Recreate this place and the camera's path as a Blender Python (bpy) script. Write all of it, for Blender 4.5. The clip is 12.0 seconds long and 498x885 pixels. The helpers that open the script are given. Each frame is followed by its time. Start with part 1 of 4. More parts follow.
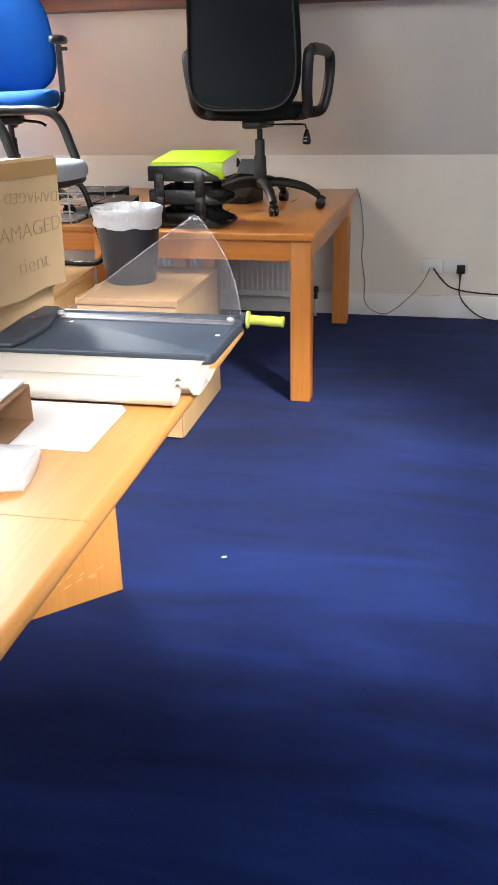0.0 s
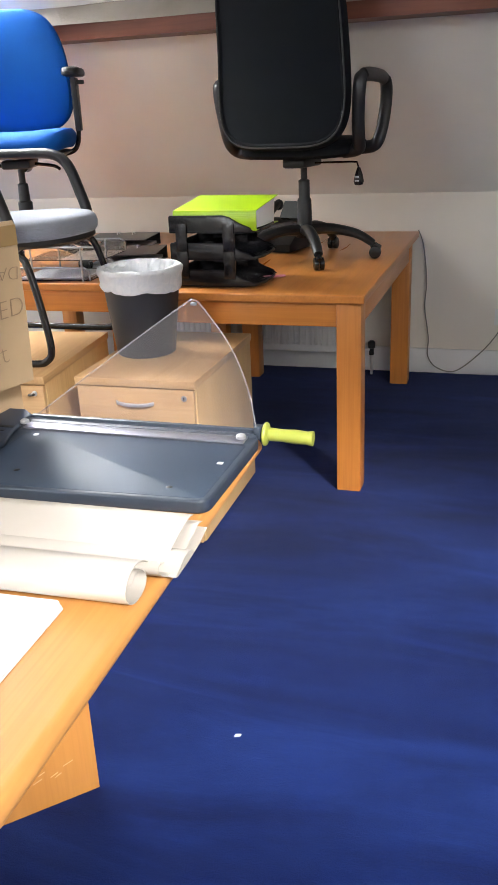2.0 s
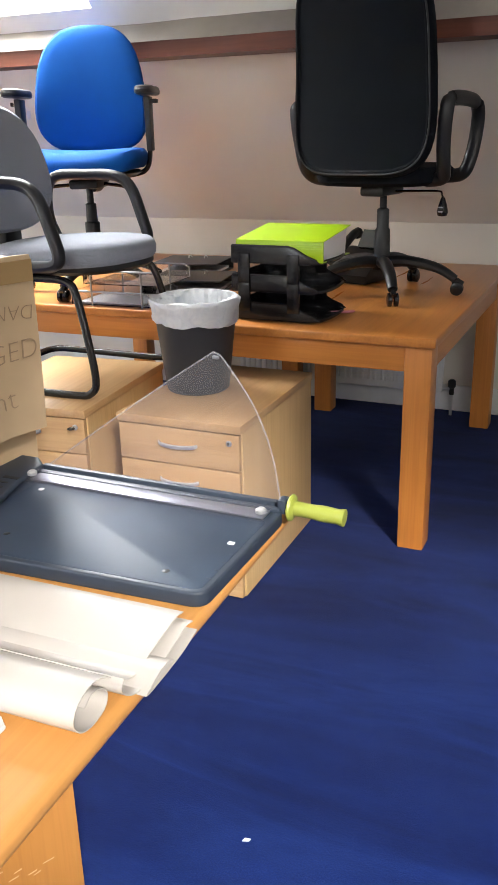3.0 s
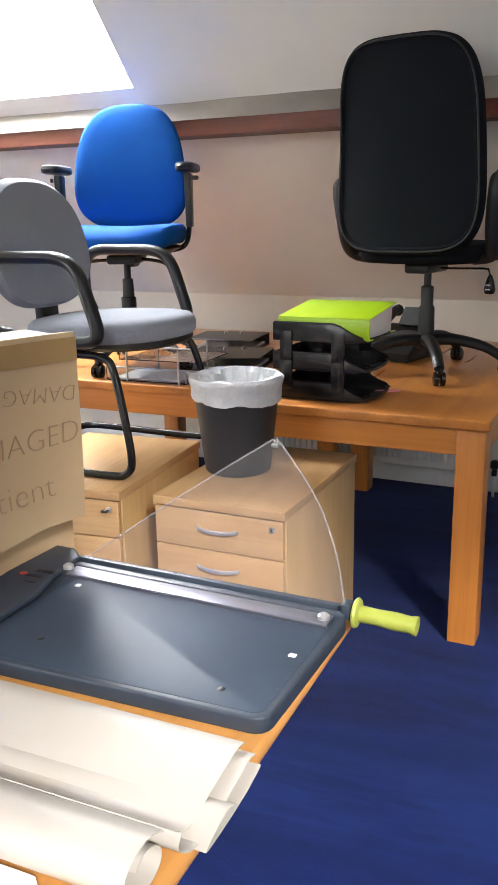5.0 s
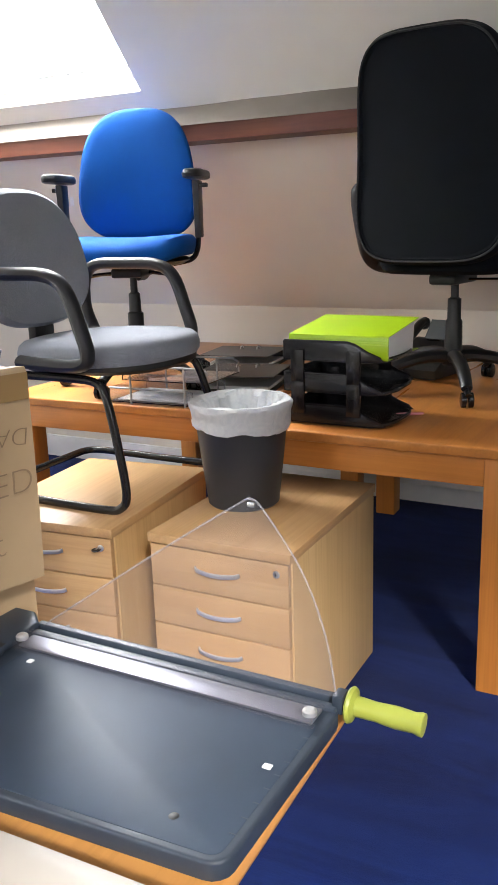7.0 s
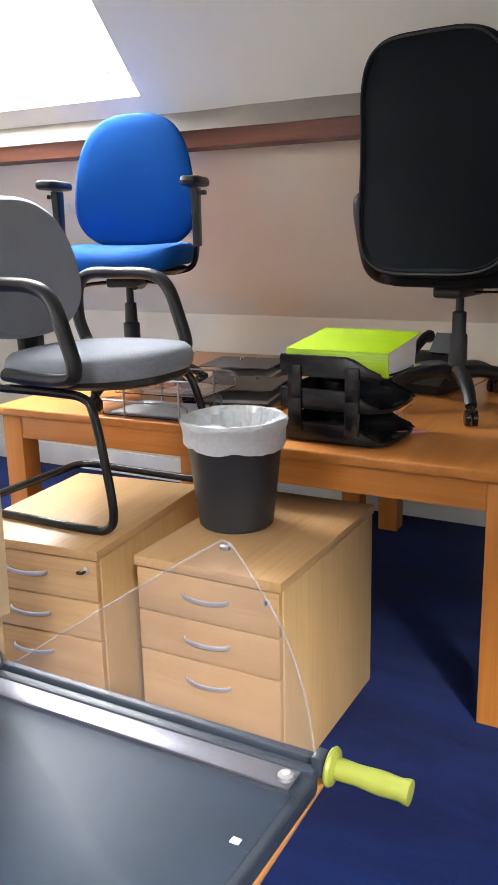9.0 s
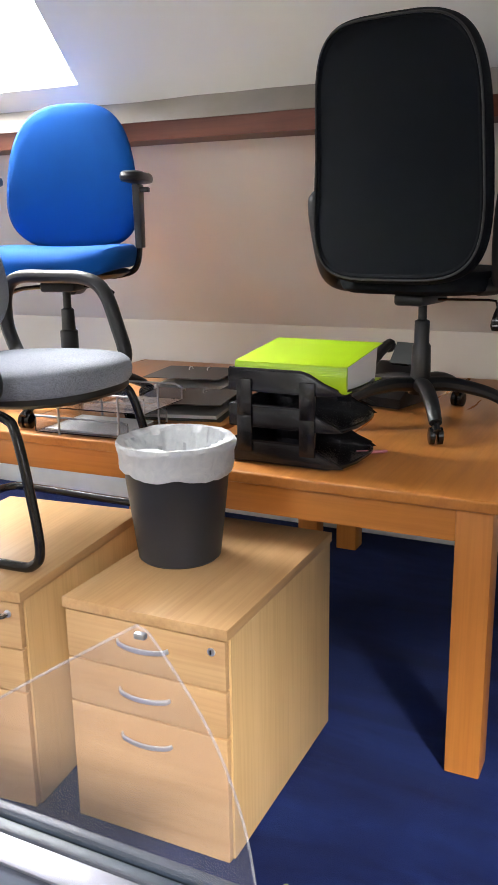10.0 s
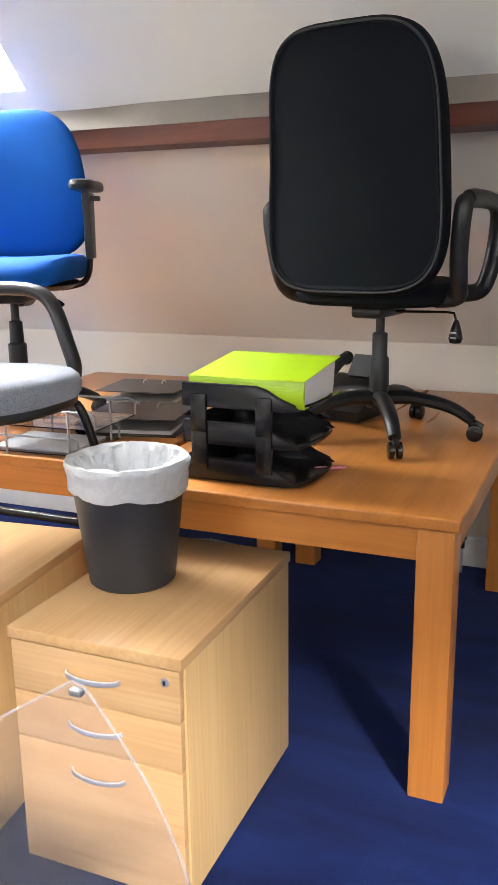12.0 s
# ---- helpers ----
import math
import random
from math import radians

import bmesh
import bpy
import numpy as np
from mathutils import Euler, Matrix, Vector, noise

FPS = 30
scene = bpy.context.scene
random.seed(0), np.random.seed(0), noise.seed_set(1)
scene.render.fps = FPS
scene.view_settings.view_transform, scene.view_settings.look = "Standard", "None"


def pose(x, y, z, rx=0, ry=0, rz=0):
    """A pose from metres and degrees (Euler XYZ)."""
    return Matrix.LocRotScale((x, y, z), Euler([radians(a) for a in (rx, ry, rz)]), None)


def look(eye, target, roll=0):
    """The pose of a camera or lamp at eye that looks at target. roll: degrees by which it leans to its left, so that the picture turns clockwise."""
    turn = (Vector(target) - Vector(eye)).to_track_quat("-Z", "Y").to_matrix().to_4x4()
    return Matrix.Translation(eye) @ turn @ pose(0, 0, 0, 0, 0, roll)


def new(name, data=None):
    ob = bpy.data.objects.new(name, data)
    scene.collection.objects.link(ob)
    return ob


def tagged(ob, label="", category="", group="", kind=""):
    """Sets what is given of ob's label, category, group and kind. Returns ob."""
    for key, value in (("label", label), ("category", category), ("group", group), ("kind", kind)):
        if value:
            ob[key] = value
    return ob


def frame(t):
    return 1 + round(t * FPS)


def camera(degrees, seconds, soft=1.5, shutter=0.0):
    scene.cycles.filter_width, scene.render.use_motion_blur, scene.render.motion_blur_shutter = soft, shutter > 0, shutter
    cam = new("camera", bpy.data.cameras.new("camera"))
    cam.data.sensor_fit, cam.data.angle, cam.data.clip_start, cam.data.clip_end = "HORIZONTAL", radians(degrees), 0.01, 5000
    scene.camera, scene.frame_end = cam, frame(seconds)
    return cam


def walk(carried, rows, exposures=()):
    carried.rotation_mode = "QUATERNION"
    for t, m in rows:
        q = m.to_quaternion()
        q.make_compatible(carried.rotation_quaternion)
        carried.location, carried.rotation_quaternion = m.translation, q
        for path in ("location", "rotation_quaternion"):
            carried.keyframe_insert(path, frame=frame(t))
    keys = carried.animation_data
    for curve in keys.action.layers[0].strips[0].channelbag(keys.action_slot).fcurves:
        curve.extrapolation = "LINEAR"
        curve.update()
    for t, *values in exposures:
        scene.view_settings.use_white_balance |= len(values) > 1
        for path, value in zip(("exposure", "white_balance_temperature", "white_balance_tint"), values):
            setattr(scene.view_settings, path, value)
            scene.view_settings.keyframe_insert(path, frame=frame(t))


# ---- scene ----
cam = camera(32.9, 12.0)
PATH = [
    (0, (0.239, 0.486, 1.343), (-0.19, 2.276, 0.561), -1.2),
    (0.5, (0.252, 0.664, 1.354), (-0.161, 2.461, 0.578), -1.4),
    (1, (0.276, 0.844, 1.367), (-0.2, 2.631, 0.605), -1.6),
    (1.5, (0.224, 1.026, 1.354), (-0.329, 2.795, 0.603), -2.4),
    (2, (0.183, 1.159, 1.361), (-0.396, 2.931, 0.636), -2.6),
    (2.5, (0.199, 1.325, 1.371), (-0.479, 3.066, 0.658), -2.1),
    (3, (0.221, 1.43, 1.38), (-0.559, 3.139, 0.694), -1.4),
    (3.5, (0.167, 1.485, 1.393), (-0.637, 3.202, 0.754), -1.3),
    (5.5, (0.081, 1.553, 1.368), (-0.766, 3.292, 0.861), -1.0),
    (6, (0.054, 1.606, 1.373), (-0.748, 3.367, 0.864), -1.0),
    (6.5, (0.073, 1.712, 1.382), (-0.75, 3.462, 0.872), -1.0),
    (7, (0.079, 1.787, 1.38), (-0.845, 3.487, 0.872), -1.9),
    (9, (0.069, 1.897, 1.395), (-0.874, 3.589, 0.897), -1.4),
    (9.5, (0.01, 2.024, 1.383), (-0.928, 3.72, 0.89), -1.3),
    (10, (-0.015, 2.123, 1.386), (-0.871, 3.862, 0.893), -0.9),
    (10.5, (0.0, 2.159, 1.385), (-0.833, 3.91, 0.898), -0.9),
    (11, (0.008, 2.181, 1.39), (-0.787, 3.952, 0.912), -0.8),
    (11.5, (-0.013, 2.18, 1.399), (-0.803, 3.954, 0.919), -0.9),
    (12, (-0.038, 2.195, 1.389), (-0.808, 3.98, 0.915), -0.7),
]
EXPOSURES = [(0.0, 0.42), (0.5, 0.58), (1.0, 0.5), (2.0, 0.15), (3.5, -0.1), (5.5, -0.05), (7.0, -0.2), (9.0, -0.2), (10.5, 0.05), (12.0, 0.28)]
walk(cam, [(t, look(eye, target, roll)) for t, eye, target, roll in PATH], EXPOSURES)

# ---- world and large lights ----
world = bpy.data.worlds.new("sky_world")
scene.world = world
world.use_nodes = True
wn = world.node_tree
sky = wn.nodes.new("ShaderNodeTexSky")
sky.sky_type = "NISHITA"
sky.sun_disc = False
sky.sun_elevation, sky.sun_rotation = radians(32), radians(141)
wn.nodes["Background"].inputs["Strength"].default_value = 0.1
wn.links.new(sky.outputs[0], wn.nodes["Background"].inputs["Color"])

# veiled sun, coming in through the roof window behind
sun = bpy.data.lights.new("veiled_sun", "SUN")
sun.energy, sun.angle, sun.color = 4.6, radians(7), (1.0, 0.97, 0.94)
new("veiled_sun", sun).matrix_world = look((2.1, -2.6, 2.1), (0, 0, 0))

# attic section: knee walls, 47 degree slopes, flat top
KNEE_Y, KNEE_Z, TOP_Z = 5.70, 0.95, 3.0
PITCH = radians(47)
REAR_Y = -1.0
LEFT_X, RIGHT_X = -4.2, 3.4
SLOPE_LEN = (TOP_Z - KNEE_Z) / math.sin(PITCH)
FRONT_SKY = [(-3.25, -2.01, 1.30, 2.30)]      # x0, x1, v0, v1 on the slope
# the first rear opening is unseen, added to let in fill light
REAR_SKY = [(-2.6, -1.5, 1.3, 2.38), (0.95, 3.15, 1.25, 2.60)]


def slope_point(side, x, v, n):
    """x along the wall, v up the slope, n outwards. side 1: wall ahead, -1: wall behind."""
    y0 = KNEE_Y if side > 0 else REAR_Y
    y = y0 - side * (v * math.cos(PITCH) - n * math.sin(PITCH))
    return Vector((x, y, KNEE_Z + v * math.sin(PITCH) + n * math.cos(PITCH)))


def skylight_lamp(side, hole, watts, colour):
    x0, x1, v0, v1 = hole
    lamp = bpy.data.lights.new("skylight_daylight", "AREA")
    lamp.shape, lamp.size, lamp.size_y = "RECTANGLE", x1 - x0 - 0.04, v1 - v0 - 0.04
    lamp.energy, lamp.color = watts, colour
    ob = new("skylight_daylight", lamp)
    c = slope_point(side, (x0 + x1) / 2, (v0 + v1) / 2, 0.16)
    inward = c - slope_point(side, (x0 + x1) / 2, (v0 + v1) / 2, 1.16)
    up = (slope_point(side, x0, 1, 0) - slope_point(side, x0, 0, 0)).normalized()
    right = up.cross(-inward)
    m = Matrix((right, up, -inward)).transposed().to_4x4()
    m.translation = c
    ob.matrix_world = m
    return ob


skylight_lamp(1, FRONT_SKY[0], 165, (0.97, 0.99, 1.0))
# fill for the far wall, from the added rear-left opening
skylight_lamp(-1, REAR_SKY[0], 26, (0.96, 0.98, 1.0))
skylight_lamp(-1, REAR_SKY[1], 24, (0.96, 0.98, 1.0))


# ---- materials ----
class Mat:
    def __init__(self, name, rough=0.5, metal=0.0):
        self.m = bpy.data.materials.new(name)
        self.m.use_nodes = True
        self.t = self.m.node_tree
        self.b = self.t.nodes["Principled BSDF"]
        self.b.inputs["Roughness"].default_value = rough
        self.b.inputs["Metallic"].default_value = metal

    def n(self, kind, **props):
        node = self.t.nodes.new(kind)
        for k, v in props.items():
            node.inputs[k.replace("_", " ")].default_value = v
        return node

    def link(self, a, b):
        self.t.links.new(a, b)

    def coords(self, sx=1, sy=1, sz=1, rot=(0, 0, 0), jitter=True):
        tc = self.n("ShaderNodeTexCoord")
        mp = self.n("ShaderNodeMapping")
        mp.inputs["Scale"].default_value = (sx, sy, sz)
        mp.inputs["Rotation"].default_value = rot
        self.link(tc.outputs["Object"], mp.inputs["Vector"])
        if jitter:
            info = self.n("ShaderNodeObjectInfo")
            mul = self.n("ShaderNodeMath")
            mul.operation = "MULTIPLY"
            mul.inputs[1].default_value = 13.0
            self.link(info.outputs["Random"], mul.inputs[0])
            self.link(mul.outputs[0], mp.inputs["Location"])
        return mp.outputs[0]

    def noise(self, vec, scale, detail=4, rough=0.55, dist=0.0):
        nd = self.n("ShaderNodeTexNoise", Scale=scale, Detail=detail, Roughness=rough, Distortion=dist)
        self.link(vec, nd.inputs["Vector"])
        return nd.outputs["Fac"]

    def ramp(self, fac, stops):
        r = self.n("ShaderNodeValToRGB")
        while len(r.color_ramp.elements) < len(stops):
            r.color_ramp.elements.new(0.5)
        for e, (p, c) in zip(r.color_ramp.elements, stops):
            e.position, e.color = p, (*c, 1) if len(c) == 3 else c
        self.link(fac, r.inputs[0])
        return r.outputs[0]

    def mix(self, a, b, fac, mode="MIX"):
        x = self.n("ShaderNodeMix")
        x.data_type, x.blend_type = "RGBA", mode
        for v, i in ((fac, 0), (a, 6), (b, 7)):
            if isinstance(v, (int, float)):
                x.inputs[i].default_value = v
            elif isinstance(v, tuple):
                x.inputs[i].default_value = (*v, 1)
            else:
                self.link(v, x.inputs[i])
        return x.outputs[2]

    def colour(self, c):
        if isinstance(c, tuple):
            self.b.inputs["Base Color"].default_value = (*c, 1)
        else:
            self.link(c, self.b.inputs["Base Color"])

    def rough(self, fac, lo, hi):
        mr = self.n("ShaderNodeMapRange")
        mr.inputs["To Min"].default_value, mr.inputs["To Max"].default_value = lo, hi
        self.link(fac, mr.inputs["Value"])
        self.link(mr.outputs[0], self.b.inputs["Roughness"])

    def bump(self, fac, strength, dist=0.002):
        bp = self.n("ShaderNodeBump", Strength=strength, Distance=dist)
        self.link(fac, bp.inputs["Height"])
        self.link(bp.outputs[0], self.b.inputs["Normal"])


def wood(name, light, dark, along, rough=0.35, fine=1.0, contrast=1.0):
    """Timber or veneer with its grain along axis 0, 1 or 2."""
    k = Mat(name, rough)
    s = [9.0 * fine] * 3
    s[along] = 0.7 * fine
    v = k.coords(*s)
    broad = k.noise(v, 1.2, 5, 0.6, 0.6)
    s2 = [110.0] * 3
    s2[along] = 3.0
    v2 = k.coords(*s2)
    pore = k.noise(v2, 1.0, 2, 0.5)
    mid = tuple((a + b) / 2 for a, b in zip(light, dark))
    c = k.ramp(broad, [(0.5 - 0.2 / contrast, dark), (0.5, mid), (0.5 + 0.16 / contrast, light)])
    p = k.ramp(pore, [(0.36, (0.8, 0.76, 0.7)), (0.55, (1, 1, 1))])
    k.colour(k.mix(c, p, 0.35, "MULTIPLY"))
    k.rough(broad, rough - 0.05, rough + 0.12)
    k.bump(pore, 0.12, 0.0008)
    return k.m


def plain(name, colour, rough=0.5, metal=0.0, grain=60.0, vary=0.12, bump=0.08):
    k = Mat(name, rough, metal)
    v = k.coords()
    big = k.noise(v, 5.0, 4)
    small = k.noise(v, grain, 3)
    lo = tuple(c * (1 - vary) for c in colour)
    hi = tuple(min(1, c * (1 + vary)) for c in colour)
    k.colour(k.ramp(big, [(0.3, lo), (0.7, hi)]))
    k.rough(big, max(0.02, rough - 0.06), min(1, rough + 0.08))
    k.bump(small, bump, 0.001)
    return k.m


def fabric(name, dark, light, scale=420.0, sheen=0.3, soft=(0.35, 0.65)):
    k = Mat(name, 0.9)
    v = k.coords()
    weave = k.noise(v, scale, 3, 0.7)
    blotch = k.noise(v, 9.0, 4)
    c = k.ramp(weave, [(soft[0], dark), (soft[1], light)])
    sh = k.ramp(blotch, [(0.3, (0.85, 0.85, 0.85)), (0.7, (1, 1, 1))])
    k.colour(k.mix(c, sh, 0.8, "MULTIPLY"))
    k.b.inputs["Sheen Weight"].default_value = sheen
    k.b.inputs["Specular IOR Level"].default_value = 0.2
    k.bump(weave, 0.35, 0.0015)
    return k.m


def clear(name, colour, rough, ior=1.49):
    k = Mat(name, rough)
    k.colour(colour)
    k.b.inputs["Transmission Weight"].default_value = 1.0
    k.b.inputs["IOR"].default_value = ior
    return k.m


def carpet_material():
    k = Mat("blue_carpet", 0.95)
    v = k.coords(0.55, 2.2, 1, (0, 0, 0.12), jitter=False)
    sweep = k.noise(v, 1.7, 6, 0.62, 0.7)
    v1 = k.coords(1, 1, 1, jitter=False)
    pile = k.noise(v1, 260, 3, 0.7)
    patch = k.noise(v1, 0.9, 3)
    base = k.ramp(sweep, [(0.34, (0.003, 0.0095, 0.062)), (0.52, (0.0052, 0.0175, 0.106)), (0.68, (0.010, 0.030, 0.164))])
    tuft = k.ramp(pile, [(0.35, (0.55, 0.55, 0.6)), (0.65, (1, 1, 1))])
    shade = k.ramp(patch, [(0.3, (0.8, 0.8, 0.8)), (0.7, (1, 1, 1))])
    k.colour(k.mix(k.mix(base, tuft, 0.7, "MULTIPLY"), shade, 0.8, "MULTIPLY"))
    k.b.inputs["Specular IOR Level"].default_value = 0.03
    k.b.inputs["Sheen Weight"].default_value = 0.10
    k.b.inputs["Sheen Tint"].default_value = (0.6, 0.65, 1.0, 1)
    k.bump(pile, 0.5, 0.004)
    return k.m


def plaster_material(name, colour, bump=0.25, stain=0.06):
    k = Mat(name, 0.85)
    v = k.coords(jitter=False)
    big = k.noise(v, 1.3, 5)
    mid = k.noise(v, 14, 5, 0.6)
    lo = tuple(c * (1 - stain) for c in colour)
    k.colour(k.ramp(big, [(0.35, lo), (0.65, colour)]))
    k.bump(mid, bump, 0.004)
    return k.m


M_CARPET = carpet_material()
M_WALL = plaster_material("painted_plaster", (0.78, 0.73, 0.65))
M_SLOPE = plaster_material("painted_slope_plaster", (0.80, 0.77, 0.71), 0.3)
M_PURLIN_PLASTER = plaster_material("rough_grey_plaster", (0.34, 0.30, 0.265), 0.9, 0.4)
M_SKIRT = plain("white_gloss_paint", (0.76, 0.76, 0.76), 0.35, vary=0.06)
M_BEAM = wood("red_brown_stained_beam", (0.17, 0.048, 0.024), (0.085, 0.022, 0.012), 0, 0.45)
M_TABLE_X = wood("honey_beech_cross", (0.62, 0.24, 0.05), (0.52, 0.185, 0.035), 0, 0.3)
M_TABLE_Y = wood("honey_beech_top", (0.57, 0.225, 0.052), (0.47, 0.17, 0.035), 1, 0.27)
M_TABLE_Z = wood("honey_beech_leg", (0.63, 0.24, 0.05), (0.54, 0.19, 0.036), 2, 0.35)
M_DESK = wood("orange_beech_veneer", (0.64, 0.31, 0.09), (0.59, 0.275, 0.075), 1, 0.34, 1.4, 0.7)
M_DESK_Z = wood("orange_beech_panel", (0.56, 0.25, 0.065), (0.49, 0.21, 0.05), 2, 0.4, 1.2, 0.7)
M_PED_TOP = wood("pale_oak_veneer_top", (0.60, 0.38, 0.185), (0.50, 0.295, 0.13), 1, 0.36, 1.3)
M_PED_X = wood("pale_oak_veneer_front", (0.60, 0.385, 0.19), (0.49, 0.29, 0.13), 0, 0.42, 1.3)
M_PED_Z = wood("pale_oak_veneer_side", (0.64, 0.43, 0.205), (0.57, 0.365, 0.16), 2, 0.42, 1.3, 0.7)
M_BLACK = plain("black_plastic", (0.010, 0.011, 0.012), 0.42, grain=300, bump=0.12)
M_BLACK_SOFT = plain("satin_black_armrest", (0.014, 0.015, 0.018), 0.36, grain=400)
M_TRAY = plain("black_tray_plastic", (0.011, 0.011, 0.013), 0.22, grain=200, bump=0.03)
M_BIN = plain("charcoal_bin_plastic", (0.026, 0.028, 0.034), 0.45, grain=250, bump=0.1)
M_STEEL_BLACK = plain("black_enamelled_steel", (0.012, 0.012, 0.013), 0.18, bump=0.02)
M_CHROME = plain("brushed_chrome", (0.80, 0.80, 0.80), 0.35, 0.75, bump=0.02)
M_BLUE = fabric("royal_blue_fabric", (0.001, 0.050, 0.24), (0.002, 0.092, 0.39), 600, 0.0)
M_GREY = fabric("speckled_grey_fabric", (0.11, 0.12, 0.155), (0.35, 0.37, 0.42), 330, 0.1, (0.3, 0.62))
M_MESH = fabric("black_chair_fabric", (0.002, 0.003, 0.005), (0.005, 0.007, 0.011), 700, 0.0)
M_GREEN = plain("lime_green_card", (0.40, 0.62, 0.012), 0.35, vary=0.05)
M_LIME = plain("lime_handle_plastic", (0.34, 0.38, 0.06), 0.4, vary=0.08)
M_PAPER = plain("white_paper", (0.82, 0.82, 0.83), 0.7, vary=0.03)
M_TRACE = plain("cream_tracing_paper", (0.54, 0.50, 0.445), 0.42, vary=0.05, grain=20, bump=0.12)
M_CARD = plain("brown_cardboard", (0.52, 0.37, 0.215), 0.75, vary=0.07, grain=40)
M_TAPE = plain("brown_packing_tape", (0.40, 0.255, 0.11), 0.25, vary=0.08)
M_CARD_IN = plain("dark_cardboard", (0.26, 0.145, 0.075), 0.8, vary=0.12)
M_TRIM = plain("grey_trimmer_base", (0.032, 0.044, 0.064), 0.45, grain=500, bump=0.06)
# bluer, lighter base colour paints in the roof window's reflection; specular is cut
M_TRIM_BED = plain("trimmer_bed_sky_tint", (0.038, 0.056, 0.086), 0.50, grain=500, bump=0.04)
M_TRIM_BED.node_tree.nodes["Principled BSDF"].inputs["Specular IOR Level"].default_value = 0.22
M_ALU = plain("aluminium_rail", (0.42, 0.44, 0.47), 0.36, 0.9, bump=0.02)
M_ACRYLIC = clear("clear_acrylic", (0.97, 0.97, 0.98), 0.02)


def thin_clear(name, tint, haze):
    """A thin clear sheet: see-through, with a little gloss and scuffed haze."""
    k = Mat(name, 0.06)
    k.colour((0.80, 0.80, 0.84))
    k.b.inputs["Specular IOR Level"].default_value = 0.8
    see = k.n("ShaderNodeBsdfTransparent")
    see.inputs["Color"].default_value = (*tint, 1)
    amount = k.noise(k.coords(), 7.0, 4)
    mr = k.n("ShaderNodeMapRange")
    mr.inputs["To Min"].default_value, mr.inputs["To Max"].default_value = haze * 0.6, haze * 1.4
    k.link(amount, mr.inputs["Value"])
    mx = k.n("ShaderNodeMixShader")
    k.link(mr.outputs[0], mx.inputs[0])
    k.link(see.outputs[0], mx.inputs[1])
    k.link(k.b.outputs[0], mx.inputs[2])
    k.link(mx.outputs[0], k.t.nodes["Material Output"].inputs["Surface"])
    return k.m


M_GUARD = thin_clear("hazy_acrylic", (0.93, 0.92, 0.94), 0.03)
# hazier, paler mix that paints the highlight on the guard's edge
M_EDGE_GLINT = thin_clear("acrylic_edge_glint", (0.92, 0.92, 0.94), 0.16)
M_GLASS = clear("window_glass", (1, 1, 1), 0.0, 1.02)
M_FILE = plain("dark_marbled_card", (0.030, 0.029, 0.031), 0.38, vary=0.7, grain=40)
M_RAD = plain("white_radiator_enamel", (0.74, 0.74, 0.73), 0.3, vary=0.03)
M_SOCKET = plain("white_socket_plastic", (0.72, 0.72, 0.71), 0.3, vary=0.03)
M_CABLE = plain("grey_cable", (0.20, 0.19, 0.17), 0.5)
M_INK = plain("pencil_ink", (0.34, 0.235, 0.135), 0.7)
M_RED = plain("red_print", (0.5, 0.06, 0.05), 0.5)
M_PINK = plain("pink_plastic", (0.7, 0.25, 0.30), 0.5)
M_SCUFF = plain("pale_scuff", (0.66, 0.42, 0.22), 0.8)
M_SCREEN = plain("grey_display", (0.10, 0.11, 0.11), 0.15)


def bag_material():
    k = Mat("white_bin_liner", 0.35)
    v = k.coords()
    crease = k.noise(v, 26, 3, 0.55, 2.2)
    k.colour(k.ramp(crease, [(0.3, (0.80, 0.82, 0.85)), (0.7, (0.92, 0.93, 0.94))]))
    k.b.inputs["Transmission Weight"].default_value = 0.25
    k.b.inputs["IOR"].default_value = 1.3
    k.bump(crease, 0.6, 0.004)
    return k.m


M_BAG = bag_material()
k = Mat("scuffed_film", 0.12)
k.colour((0.93, 0.94, 0.96))
k.b.inputs["Transmission Weight"].default_value = 0.5
M_FILM = k.m


# ---- mesh helpers ----
def thing(name, x, y, z, rz, label, category, group="", kind=""):
    ob = new(name)
    ob.empty_display_size = 0.1
    ob.matrix_basis = pose(x, y, z, 0, 0, rz)
    return tagged(ob, label, category, group, kind)


def finish(bm, smooth=True, angle=35):
    bmesh.ops.remove_doubles(bm, verts=bm.verts, dist=1e-5)
    bmesh.ops.recalc_face_normals(bm, faces=bm.faces)
    if smooth:
        lim = radians(angle)
        for f in bm.faces:
            f.smooth = True
        for e in bm.edges:
            if len(e.link_faces) == 2 and e.calc_face_angle(0) > lim:
                e.smooth = False


def part(name, bm, material, parent=None, label="", smooth=True):
    finish(bm, smooth)
    me = bpy.data.meshes.new(name)
    bm.to_mesh(me)
    bm.free()
    me.materials.append(material)
    ob = new(name, me)
    if parent is not None:
        ob.parent = parent
    if label:
        tagged(ob, label)
    return ob


def add_box(bm, x0, x1, y0, y1, z0, z1, bevel=0.0, seg=2):
    vs = [bm.verts.new((x, y, z)) for x in (x0, x1) for y in (y0, y1) for z in (z0, z1)]
    faces = [bm.faces.new([vs[i] for i in q]) for q in
             ((0, 1, 3, 2), (4, 6, 7, 5), (0, 4, 5, 1), (2, 3, 7, 6), (0, 2, 6, 4), (1, 5, 7, 3))]
    if bevel:
        es = list({e for f in faces for e in f.edges})
        bmesh.ops.recalc_face_normals(bm, faces=faces)
        bmesh.ops.bevel(bm, geom=es, offset=bevel, segments=seg, affect="EDGES", profile=0.5)
    return bm


def box(x0, x1, y0, y1, z0, z1, bevel=0.0, seg=2):
    return add_box(bmesh.new(), x0, x1, y0, y1, z0, z1, bevel, seg)


